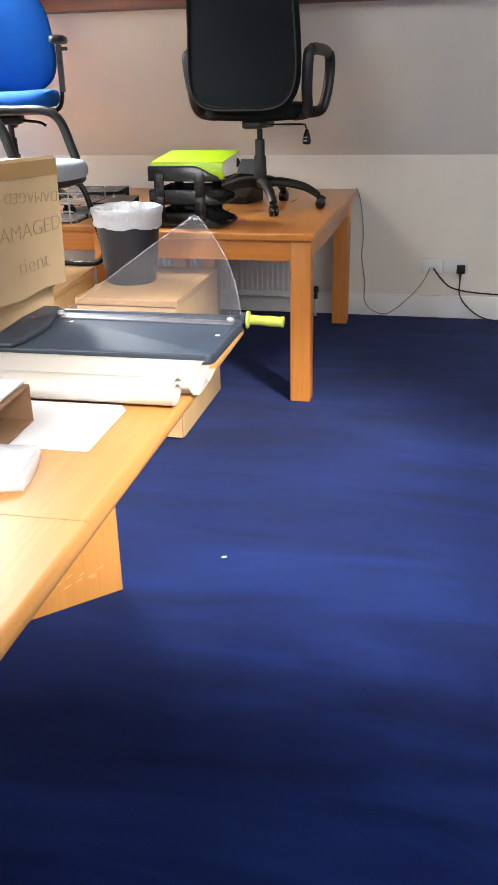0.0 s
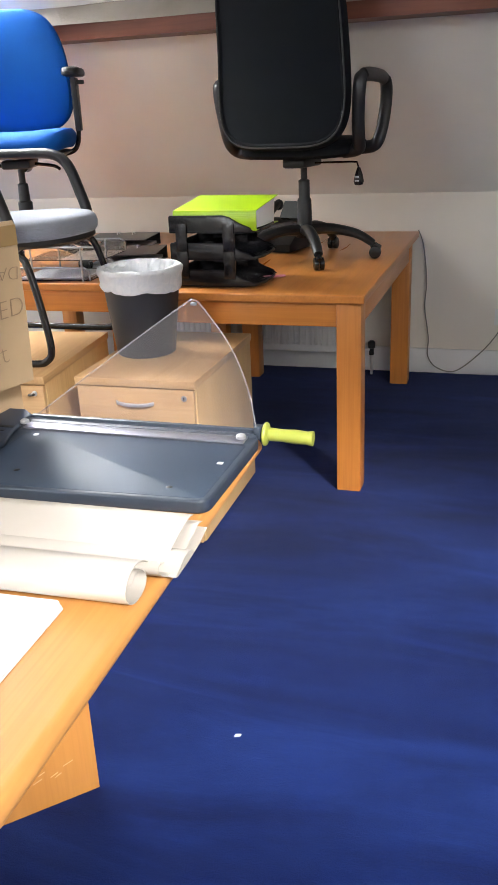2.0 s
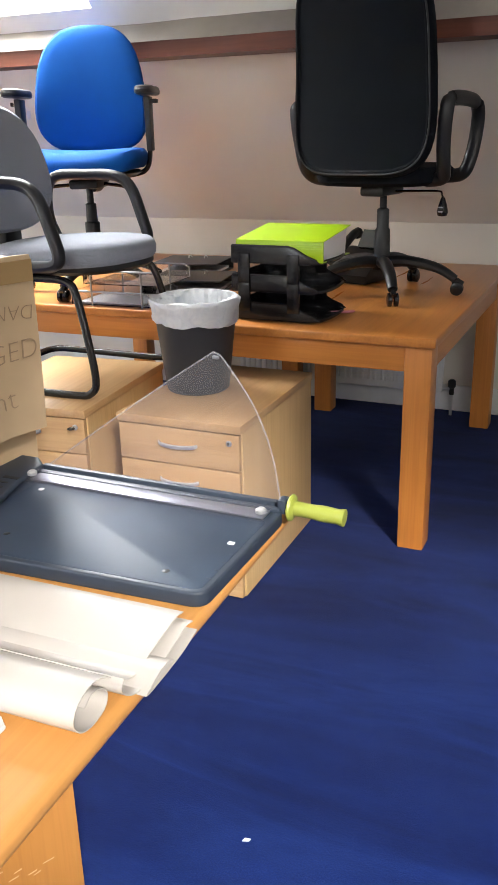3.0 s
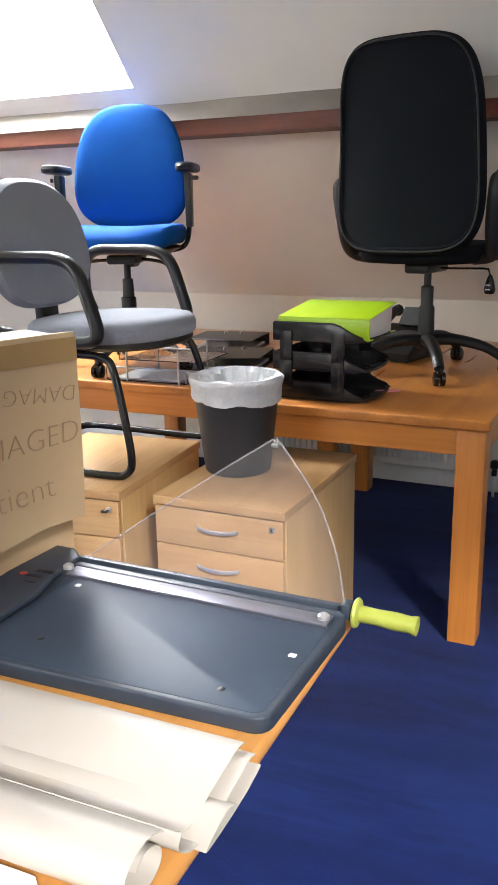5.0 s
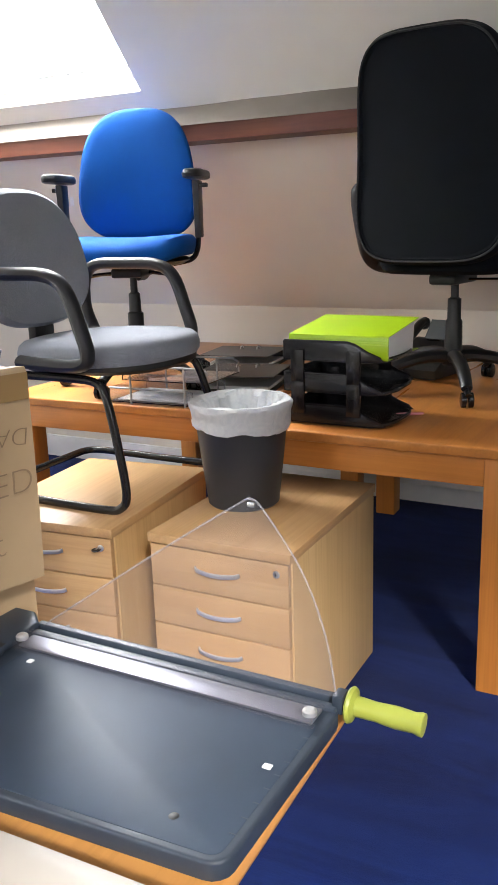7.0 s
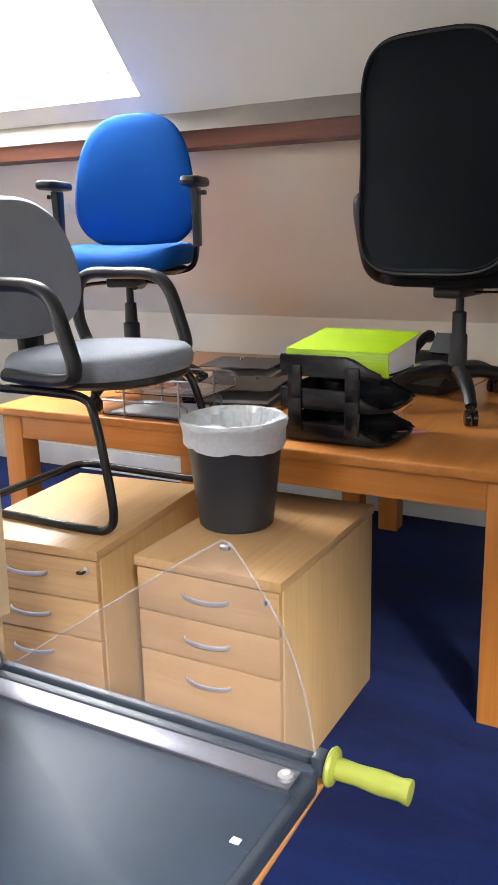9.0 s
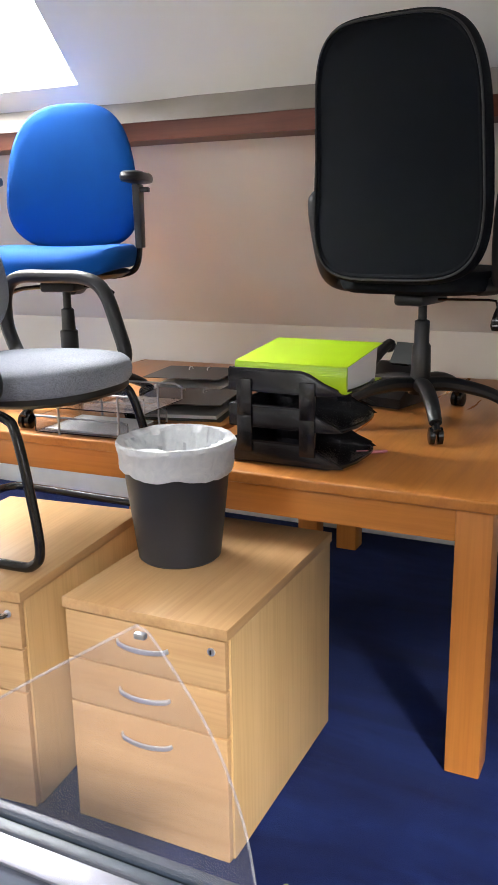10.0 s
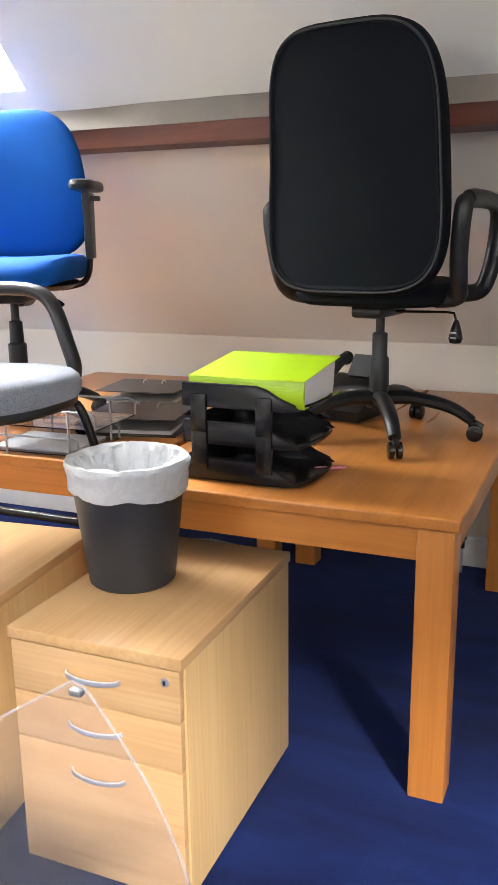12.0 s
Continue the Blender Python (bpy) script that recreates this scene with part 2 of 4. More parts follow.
def spline(points, per=6, closed=False):
    """A Catmull-Rom curve through the points."""
    p = [Vector(q) for q in points]
    n = len(p)
    out = []
    spans = n if closed else n - 1
    for i in range(spans):
        a, b, c, d = (p[j % n] if closed else p[min(max(j, 0), n - 1)] for j in (i - 1, i, i + 1, i + 2))
        for s in range(per):
            t = s / per
            out.append(0.5 * (2 * b + (c - a) * t + (2 * a - 5 * b + 4 * c - d) * t * t + (3 * b - a - 3 * c + d) * t ** 3))
    if not closed:
        out.append(p[-1])
    return out


def add_tube(bm, path, radius, sides=10, closed=False, flat=1.0, ref=(0, 0, 1)):
    """A tube along the path; radius may be a list. flat squeezes it across ref."""
    path = [Vector(q) for q in path]
    n = len(path)
    rings = []
    u = None
    for i, p in enumerate(path):
        a = path[(i - 1) % n] if closed or i else p
        b = path[(i + 1) % n] if closed or i < n - 1 else p
        d = (b - a).normalized()
        if flat != 1.0 or u is None:
            r0 = Vector(ref)
            if abs(d.dot(r0)) > 0.95:
                r0 = Vector((1, 0, 0)) if abs(d.x) < 0.9 else Vector((0, 1, 0))
            u = (r0 - d * d.dot(r0)).normalized()
        else:
            u = (u - d * d.dot(u)).normalized()
        w = d.cross(u)
        r = radius[i] if isinstance(radius, (list, tuple)) else radius
        rings.append([bm.verts.new(p + u * (r * math.cos(2 * math.pi * s / sides)) + w * (r * flat * math.sin(2 * math.pi * s / sides))) for s in range(sides)])
    for i in range(n if closed else n - 1):
        a, b = rings[i], rings[(i + 1) % n]
        for s in range(sides):
            bm.faces.new((a[s], a[(s + 1) % sides], b[(s + 1) % sides], b[s]))
    if not closed:
        bm.faces.new(rings[0][::-1])
        bm.faces.new(rings[-1])
    return bm


def tube(path, radius, sides=10, closed=False, flat=1.0, ref=(0, 0, 1)):
    return add_tube(bmesh.new(), path, radius, sides, closed, flat, ref)


def add_lathe(bm, profile, sides=32, wobble=None, centre=(0, 0, 0)):
    """Turn (r, z) pairs about z; wobble(i, a) returns shifts of r and z."""
    c = Vector(centre)
    rings = []
    for i, (r, z) in enumerate(profile):
        ring = []
        for s in range(sides):
            a = 2 * math.pi * s / sides
            dr, dz = wobble(i, a) if wobble else (0, 0)
            ring.append(bm.verts.new(c + Vector(((r + dr) * math.cos(a), (r + dr) * math.sin(a), z + dz))))
        rings.append(ring)
    for a, b in zip(rings, rings[1:]):
        for s in range(sides):
            bm.faces.new((a[s], a[(s + 1) % sides], b[(s + 1) % sides], b[s]))
    for ring, (r, z) in ((rings[0], profile[0]), (rings[-1], profile[-1])):
        if r > 1e-4:
            bm.faces.new(ring)
    return bm


def lathe(profile, sides=32, wobble=None, centre=(0, 0, 0)):
    return add_lathe(bmesh.new(), profile, sides, wobble, centre)


def add_prism(bm, outline, lift, bevel=0.0, seg=2):
    """Extrude a closed outline by the vector lift."""
    lift = Vector(lift)
    a = [bm.verts.new(p) for p in outline]
    b = [bm.verts.new(Vector(p) + lift) for p in outline]
    n = len(a)
    faces = [bm.faces.new(a[::-1]), bm.faces.new(b)]
    for i in range(n):
        faces.append(bm.faces.new((a[i], a[(i + 1) % n], b[(i + 1) % n], b[i])))
    if bevel:
        bmesh.ops.recalc_face_normals(bm, faces=faces)
        es = list({e for f in faces[:2] for e in f.edges})
        bmesh.ops.bevel(bm, geom=es, offset=bevel, segments=seg, affect="EDGES", profile=0.5)
    return bm


def prism(outline, lift, bevel=0.0, seg=2):
    return add_prism(bmesh.new(), outline, lift, bevel, seg)


def pad(outline, rings, place):
    """A cushion: the outline (u, v), scaled and shifted ring by ring (inset in metres, depth w), mapped by place(u, v, w)."""
    bm = bmesh.new()
    made = []
    for inset, w in rings:
        ring = []
        for u, v in outline:
            l = math.hypot(u, v)
            s = max(0.0, 1 - inset / l)
            ring.append(bm.verts.new(place(u * s, v * s, w)))
        made.append(ring)
    n = len(outline)
    for a, b in zip(made, made[1:]):
        for i in range(n):
            bm.faces.new((a[i], a[(i + 1) % n], b[(i + 1) % n], b[i]))
    bm.faces.new(made[0])
    bm.faces.new(made[-1])
    return bm


def super_outline(w, h, power=2.8, top=1.0, bottom=1.0, n=56):
    """A rounded outline, w by h, narrowed at its top or bottom."""
    out = []
    for i in range(n):
        a = 2 * math.pi * i / n
        c, s = math.cos(a), math.sin(a)
        u = math.copysign(abs(c) ** (2 / power), c) * w / 2
        v = math.copysign(abs(s) ** (2 / power), s) * h / 2
        f = (v / h) + 0.5
        out.append((u * (bottom + (top - bottom) * f), v))
    return out


def sheet(xs, profile, thick, skew=0.0):
    """A sheet with the (y, z) profile, from xs[0] to xs[1]."""
    bm = bmesh.new()
    rows = [[bm.verts.new((x + skew * y, y, z)) for x in xs] for y, z in profile]
    for a, b in zip(rows, rows[1:]):
        for i in range(len(xs) - 1):
            bm.faces.new((a[i], a[i + 1], b[i + 1], b[i]))
    bmesh.ops.recalc_face_normals(bm, faces=bm.faces)
    bmesh.ops.solidify(bm, geom=list(bm.faces), thickness=thick)
    return bm


def words(name, text, size, material, parent, m, shear=0.0, weight=0.0):
    cu = bpy.data.curves.new(name, "FONT")
    cu.body, cu.size, cu.shear, cu.align_x, cu.extrude, cu.offset = text, size, shear, "CENTER", 0.0004, weight
    tmp = bpy.data.objects.new(name, cu)
    me = bpy.data.meshes.new_from_object(tmp)
    bpy.data.objects.remove(tmp)
    me.materials.append(material)
    ob = new(name, me)
    ob.parent = parent
    ob.matrix_basis = m
    return ob


# ---- the room ----
def structure(name, bm, material, label, category):
    return tagged(part(name, bm, material), label, category, kind="structure")


structure("floor", box(LEFT_X - 0.2, RIGHT_X + 0.2, REAR_Y - 0.2, KNEE_Y + 0.2, -0.12, 0.0), M_CARPET, "royal blue cut-pile carpet with brushed streaks", "carpet")
structure("wall_north", box(LEFT_X, RIGHT_X, KNEE_Y, KNEE_Y + 0.2, 0, KNEE_Z), M_WALL, "low cream painted plaster knee wall", "wall")
structure("wall_south", box(LEFT_X, RIGHT_X, REAR_Y - 0.2, REAR_Y, 0, KNEE_Z), M_WALL, "low cream painted plaster knee wall", "wall")
structure("wall_west", box(LEFT_X - 0.2, LEFT_X, REAR_Y - 0.2, KNEE_Y + 0.2, 0, TOP_Z + 0.1), M_WALL, "cream painted gable wall", "wall")
structure("wall_east", box(RIGHT_X, RIGHT_X + 0.2, REAR_Y - 0.2, KNEE_Y + 0.2, 0, TOP_Z + 0.1), M_WALL, "cream painted gable wall", "wall")
structure("ceiling", box(LEFT_X, RIGHT_X, REAR_Y + SLOPE_LEN * math.cos(PITCH) - 0.05, KNEE_Y - SLOPE_LEN * math.cos(PITCH) + 0.05, TOP_Z + 0.002, TOP_Z + 0.2), M_SLOPE, "flat cream plaster attic ceiling", "ceiling")


def slope_mesh(side, holes):
    """The sloping ceiling as a thick sheet with openings through it."""
    bm = bmesh.new()

    def slab(x0, x1, v0, v1):
        if x1 - x0 < 1e-3 or v1 - v0 < 1e-3:
            return
        c = [slope_point(side, x, v, n) for x in (x0, x1) for v in (v0, v1) for n in (0, 0.2)]
        vs = [bm.verts.new(p) for p in c]
        for q in ((0, 1, 3, 2), (4, 6, 7, 5), (0, 4, 5, 1), (2, 3, 7, 6), (0, 2, 6, 4), (1, 5, 7, 3)):
            bm.faces.new([vs[i] for i in q])
    x = LEFT_X
    for x0, x1, v0, v1 in holes:
        slab(x, x0, 0, SLOPE_LEN)
        slab(x0, x1, 0, v0)
        slab(x0, x1, v1, SLOPE_LEN)
        x = x1
    slab(x, RIGHT_X, 0, SLOPE_LEN)
    return bm


structure("ceiling_slope_north", slope_mesh(1, FRONT_SKY), M_SLOPE, "sloping cream plaster attic ceiling", "ceiling")
structure("ceiling_slope_south", slope_mesh(-1, REAR_SKY), M_SLOPE, "sloping cream plaster attic ceiling", "ceiling")


def skylight(name, side, hole):
    x0, x1, v0, v1 = hole
    w = thing(name, 0, 0, 0, 0, "bright roof window in the sloping ceiling", "roof window", kind="structure")

    def bar(a0, a1, b0, b1, n0, n1):
        bm = bmesh.new()
        c = [slope_point(side, x, v, n) for x in (a0, a1) for v in (b0, b1) for n in (n0, n1)]
        vs = [bm.verts.new(p) for p in c]
        for q in ((0, 1, 3, 2), (4, 6, 7, 5), (0, 4, 5, 1), (2, 3, 7, 6), (0, 2, 6, 4), (1, 5, 7, 3)):
            bm.faces.new([vs[i] for i in q])
        return bm
    f = 0.022
    for a0, a1, b0, b1 in ((x0, x1, v0, v0 + f), (x0, x1, v1 - f, v1), (x0, x0 + f, v0 + f, v1 - f), (x1 - f, x1, v0 + f, v1 - f)):
        part("window_frame", bar(a0, a1, b0, b1, 0.10, 0.145), M_SKIRT, w)
    g = part("pane", bar(x0 + f, x1 - f, v0 + f, v1 - f, 0.11, 0.118), M_GLASS, w)
    g.visible_shadow = False
    return w


skylight("window_1", 1, FRONT_SKY[0])
# unseen window, added to go with the rear-left fill lamp
skylight("added_fill_window", -1, REAR_SKY[0])
skylight("window_3", -1, REAR_SKY[1])

# purlin: stained timber with rough plaster running up to the slope
xs = [LEFT_X + i * (RIGHT_X - LEFT_X) / 60 for i in range(61)]
bm = bmesh.new()
rows = []
for x in xs:
    w = 0.012 * noise.noise((x * 1.3, 2.0, 0)) + 0.004 * noise.noise((x * 6, 5.0, 0))
    w2 = 0.004 * noise.noise((x * 3, 9.0, 0))
    rows.append([bm.verts.new(p) for p in ((x, 4.92, 1.834), (x, 4.873, 1.837 + w), (x, 4.845, 1.795 + w * 0.5), (x, 4.822, 1.757 + w2), (x, 5.0, 1.757))])
for a, b in zip(rows, rows[1:]):
    for i in range(4):
        bm.faces.new((a[i], a[i + 1], b[i + 1], b[i]))
structure("purlin_plaster", bm, M_PURLIN_PLASTER, "rough grey plaster over the roof purlin", "plaster")
structure("beam", prism([(LEFT_X, 4.828, 1.762), (LEFT_X, 4.836, 1.695), (LEFT_X, 5.06, 1.695), (LEFT_X, 5.0, 1.762)], (RIGHT_X - LEFT_X, 0, 0), 0.003), M_BEAM, "red-brown stained timber roof purlin", "beam")
structure("baseboard", box(LEFT_X, RIGHT_X, KNEE_Y - 0.016, KNEE_Y, 0, 0.135, 0.004), M_SKIRT, "white gloss painted skirting board", "skirting")


# ---- solid beech tables ----
def work_table(x, y, rz, w, d, label):
    t = thing("work_table", x, y, 0, rz, label, "table", "tables along the knee wall")
    H = 0.76
    part("tabletop", box(0, w, 0, d, H - 0.032, H, 0.006, 3), M_TABLE_Y, t)
    L, s = 0.09, 0.016
    for lx in (s, w - s - L):
        for ly in (0.03, d - 0.14 - L):
            part("leg", box(lx, lx + L, ly, ly + L, 0, H - 0.032, 0.004), M_TABLE_Z, t)
    za, zb = H - 0.032 - 0.09, H - 0.033
    part("apron", box(s + L, w - s - L, 0.034, 0.058, za, zb, 0.002), M_TABLE_X, t)
    part("apron", box(s + L, w - s - L, d - 0.17, d - 0.146, za, zb, 0.002), M_TABLE_X, t)
    part("apron", box(s + 0.006, s + 0.03, 0.03 + L, d - 0.14 - L, za, zb, 0.002), M_TABLE_Y, t)
    part("apron", box(w - s - 0.03, w - s - 0.006, 0.03 + L, d - 0.14 - L, za, zb, 0.002), M_TABLE_Y, t)
    return t


work_table(-1.245, 4.04, 0, 0.93, 1.64, "honey-coloured solid beech table against the knee wall")
work_table(-2.29, 4.15, 1.5, 1.02, 1.5, "honey-coloured beech table holding a blue swivel chair")


# ---- drawer pedestals ----
def pedestal(x, y, rz, w, d, h, label):
    t = thing("drawer_pedestal", x, y, 0, rz, label, "drawer unit", "pale oak pedestals")
    part("top", box(0, w, -0.004, d, h - 0.026, h, 0.0015), M_PED_TOP, t)
    bm = bmesh.new()
    add_box(bm, 0.004, 0.022, 0.02, d - 0.004, 0.012, h - 0.027, 0.001)
    add_box(bm, w - 0.022, w - 0.004, 0.02, d - 0.004, 0.012, h - 0.027, 0.001)
    add_box(bm, 0.022, w - 0.022, d - 0.02, d - 0.004, 0.012, h - 0.027)
    add_box(bm, 0.022, w - 0.022, 0.03, d - 0.02, 0.012, 0.03)
    part("body", bm, M_PED_Z, t)
    cuts = [0.012, 0.325, 0.437, h - 0.029]
    for i, (z0, z1) in enumerate(zip(cuts, cuts[1:])):
        dr = part("drawer_front", box(0.005, w - 0.008, 0.0, 0.018, z0 + 0.0022, z1 - 0.0022, 0.0015), M_PED_X, t)
        cx, zz = w * 0.5, z1 - 0.054 if i else z1 - 0.056
        pts = [(cx - 0.065, -0.002, zz + 0.004), (cx - 0.055, -0.012, zz + 0.002), (cx - 0.02, -0.020, zz), (cx + 0.02, -0.020, zz), (cx + 0.055, -0.012, zz + 0.002), (cx + 0.065, -0.002, zz + 0.004)]
        part("handle", tube(spline(pts, 4), 0.0065, 8, flat=0.5), M_CHROME, dr, "curved satin chrome bow handle")
    lock = lathe([(0.0, -0.004), (0.007, -0.004), (0.0095, -0.002), (0.0095, 0.002)], 16)
    bmesh.ops.rotate(lock, verts=lock.verts, cent=(0, 0, 0), matrix=Matrix.Rotation(radians(90), 3, "X"))
    bmesh.ops.translate(lock, verts=lock.verts, vec=(w - 0.04, 0.0, h - 0.058))
    part("lock", lock, M_CHROME, t, "small round chrome lock")
    part("keyhole", box(w - 0.0415, w - 0.0385, -0.006, -0.003, h - 0.063, h - 0.053), M_BLACK, t)
    for px, py in ((0.05, 0.08), (w - 0.05, 0.08), (0.05, d - 0.08), (w - 0.05, d - 0.08)):
        part("castor", lathe([(0.0, 0.0), (0.018, 0.0), (0.02, 0.004), (0.02, 0.013), (0.0, 0.013)], 14, centre=(px, py, 0)), M_BLACK, t)
    return t


pedestal(-1.180, 3.52, 0.6, 0.42, 0.625, 0.585, "pale oak three-drawer pedestal carrying a waste bin")
pedestal(-1.737, 3.446, 6.0, 0.46, 0.61, 0.585, "pale oak three-drawer pedestal carrying a grey chair")
M2 = thing("key", -1.319, 3.478, 0.53, 6, "small dark key hanging in the pedestal lock", "key")
part("key_bow", lathe([(0.0, -0.002), (0.011, -0.002), (0.012, 0.0), (0.011, 0.002), (0.0, 0.002)], 14, centre=(0, -0.012, 0)), M_BLACK, M2)
part("key_shaft", tube([(0, 0.012, 0), (0, -0.012, 0)], 0.004, 8), M_CHROME, M2)


# ---- foreground desks ----
def desk_top_profile(y0, y1, x0, x1, z0, z1):
    r = (z1 - z0) / 2
    pts = [(x0, y0, z0), (x0, y0, z1)]
    for i in range(9):
        a = radians(90 - 22.5 * i)
        pts.append((x1 - r + r * math.cos(a), y0, (z0 + z1) / 2 + r * math.sin(a)))
    return prism(pts, (0, y1 - y0, 0))


def beech_desk(y0, y1, label, leg):
    t = thing("office_desk", -0.287 - 0.03 * (y0 - 1.595), y0, 0, 1.7, label, "desk", "foreground desks")
    d = y1 - y0
    part("tabletop", desk_top_profile(0.001, d - 0.001, -0.81, 0.0, 0.666, 0.70), M_DESK, t)
    if leg:
        a = Vector((-0.316, 2.456 - y0, 0))
        u = Vector((-0.72, -0.694, 0)).normalized()
        n = Vector((u.y, -u.x, 0)) * 0.022
        c = [a, a + u * 0.66, a + u * 0.66 - n, a - n]
        part("leg_panel", prism(c, (0, 0, 0.665), 0.0015), M_DESK_Z, t, "scuffed orange beech leg panel")
        for i in range(9):
            q = a - n * 1.02 + u * (0.05 + 0.017 * i + 0.01 * (i % 2))
            h0 = 0.055 + 0.05 * random.random()
            l = 0.010 + 0.016 * random.random()
            part("scuff", prism([q + Vector((0, 0, h0)), q + u * l + Vector((0, 0, h0 - 0.006)), q + u * l + Vector((0, 0, h0 - 0.004)), q + Vector((0, 0, h0 + 0.003))], -n * 0.02), M_SCUFF, t)
    else:
        part("leg_panel", box(-0.74, -0.16, 0.10, 0.122, 0, 0.665, 0.0015), M_DESK_Z, t)
    part("modesty_panel", box(-0.72, -0.70, 0.12, d - 0.08, 0.2, 0.665, 0.001), M_DESK_Z, t)
    return t


beech_desk(1.595, 2.80, "orange beech desk covered with paper and a trimmer", True)
beech_desk(0.1, 1.595, "orange beech desk butted end to end", False)


# ---- swivel chairs ----
def star_base(t, radius, z_hub, turn, hub_r=0.032):
    """Five legs with twin-wheel castors under a column, on local z = 0."""
    part("hub", lathe([(0.0, z_hub - 0.035), (hub_r + 0.006, z_hub - 0.03), (hub_r + 0.012, z_hub), (hub_r, z_hub + 0.03), (0.0, z_hub + 0.03)], 24), M_BLACK, t)
    for i in range(5):
        a = radians(turn + 72 * i)
        d = Vector((math.cos(a), math.sin(a), 0))
        pts = spline([d * 0.02 + Vector((0, 0, z_hub)), d * (radius * 0.35) + Vector((0, 0, z_hub + 0.004)), d * (radius * 0.75) + Vector((0, 0, z_hub - 0.02)), d * radius + Vector((0, 0, 0.062))], 5)
        n = len(pts)
        leg = part("base_leg", tube(pts, [0.026 - 0.010 * j / n for j in range(n)], 10, flat=1.15), M_BLACK, t)
        c = d * radius
        side = Vector((-d.y, d.x, 0))
        bm = tube([c + Vector((0, 0, 0.068)), c + Vector((0, 0, 0.03))], 0.008, 8)
        for s in (-1, 1):
            w = c + side * (0.012 * s) + Vector((0, 0, 0.0255)) + d * 0.008
            add_tube(bm, [w - side * 0.009, w - side * 0.007, w + side * 0.007, w + side * 0.009], [0.019, 0.0255, 0.0255, 0.019], 18)
        add_tube(bm, [c + d * -0.012 + Vector((0, 0, 0.05)), c + d * 0.01 + Vector((0, 0, 0.055)), c + d * 0.03 + Vector((0, 0, 0.042))], 0.012, 8)
        part("castor", bm, M_STEEL_BLACK, leg)


def black_chair(x, y, z, rz):
    t = thing("swivel_chair", x, y, z, rz, "high-backed black fabric swivel chair standing on the table", "chair", "swivel chairs")
    star_base(t, 0.295, 0.125, -58)
    col = [(0.0, 0.13), (0.033, 0.13), (0.030, 0.25), (0.024, 0.26), (0.024, 0.33), (0.014, 0.335), (0.014, 0.40), (0.0, 0.40)]
    part("gas_column", lathe(col, 24), M_BLACK, t)
    part("mechanism", box(-0.05, 0.05, -0.12, 0.09, 0.385, 0.425, 0.012), M_BLACK, t)
    # seat
    o = super_outline(0.49, 0.46, 3.4)
    rings = [(0.10, -0.035), (0.03, -0.03), (0.008, -0.018), (0.0, 0.0), (0.004, 0.02), (0.02, 0.036), (0.07, 0.045), (0.16, 0.045)]
    part("seat", pad(o, rings, lambda u, v, w: (u, v + 0.02, 0.455 + w)), M_MESH, t)
    # backrest, leaning to its rear
    def back(u, v, w):
        zz = v + 0.385
        return (u, -0.245 - 0.10 * zz - w + 0.35 * u * u + 0.05 * math.sin(zz * 3.4), 0.435 + zz)
    o = super_outline(0.575, 0.722, 4.2, top=0.88, bottom=1.0, n=72)
    o = [(u, v) for u, v in o]
    rings = [(0.12, -0.06), (0.05, -0.058), (0.012, -0.04), (0.0, -0.015), (0.002, 0.010), (0.010, 0.022), (0.022, 0.026), (0.030, 0.020), (0.08, 0.021), (0.2, 0.022)]
    part("backrest", pad(o, rings, back), M_MESH, t)
    path = [back(u * (1 - 0.014 / math.hypot(u, v)), v * (1 - 0.014 / math.hypot(u, v)), 0.0265) for u, v in o]
    part("piping", tube(path, 0.0038, 6, closed=True), M_BLACK, t, "thin raised black piping round the back panel")
    # loop armrests
    for s in (-1, 1):
        xa = s * 0.282
        pts = [(s * 0.20, 0.13, 0.45), (s * 0.26, 0.13, 0.46), (xa, 0.14, 0.51), (xa, 0.165, 0.60), (xa, 0.15, 0.69), (xa, 0.07, 0.722), (xa, -0.13, 0.722), (xa, -0.165, 0.68), (xa, -0.15, 0.57), (xa, -0.12, 0.49), (s * 0.265, -0.08, 0.455), (s * 0.20, -0.07, 0.445)]
        # the loops lean outwards to the top and to the front
        pts = [(px + s * (0.09 * max(0.0, pz - 0.50) + 0.05 * max(0.0, py + 0.05)), py, pz) for px, py, pz in pts]
        part("armrest", tube(spline(pts, 5), 0.021, 12, flat=1.25, ref=(0, 1, 0)), M_BLACK_SOFT, t)
    lever = part("height_lever", tube([(0.05, 0.0, 0.40), (0.20, 0.03, 0.40), (0.225, 0.03, 0.398), (0.232, 0.03, 0.375)], 0.004, 8), M_STEEL_BLACK, t)
    part("lever_knob", lathe([(0.0, 0.305), (0.017, 0.308), (0.022, 0.322), (0.016, 0.350), (0.007, 0.376), (0.0, 0.378)], 16, centre=(0.233, 0.03, 0)), M_STEEL_BLACK, lever)
    for i in range(2):
        part("grip_mark", box(0.223, 0.241, 0.0075, 0.0095, 0.322 + 0.016 * i, 0.327 + 0.016 * i, 0.0008), M_ALU, lever)
    return t


black_chair(-0.708, 4.80, 0.76, -8)


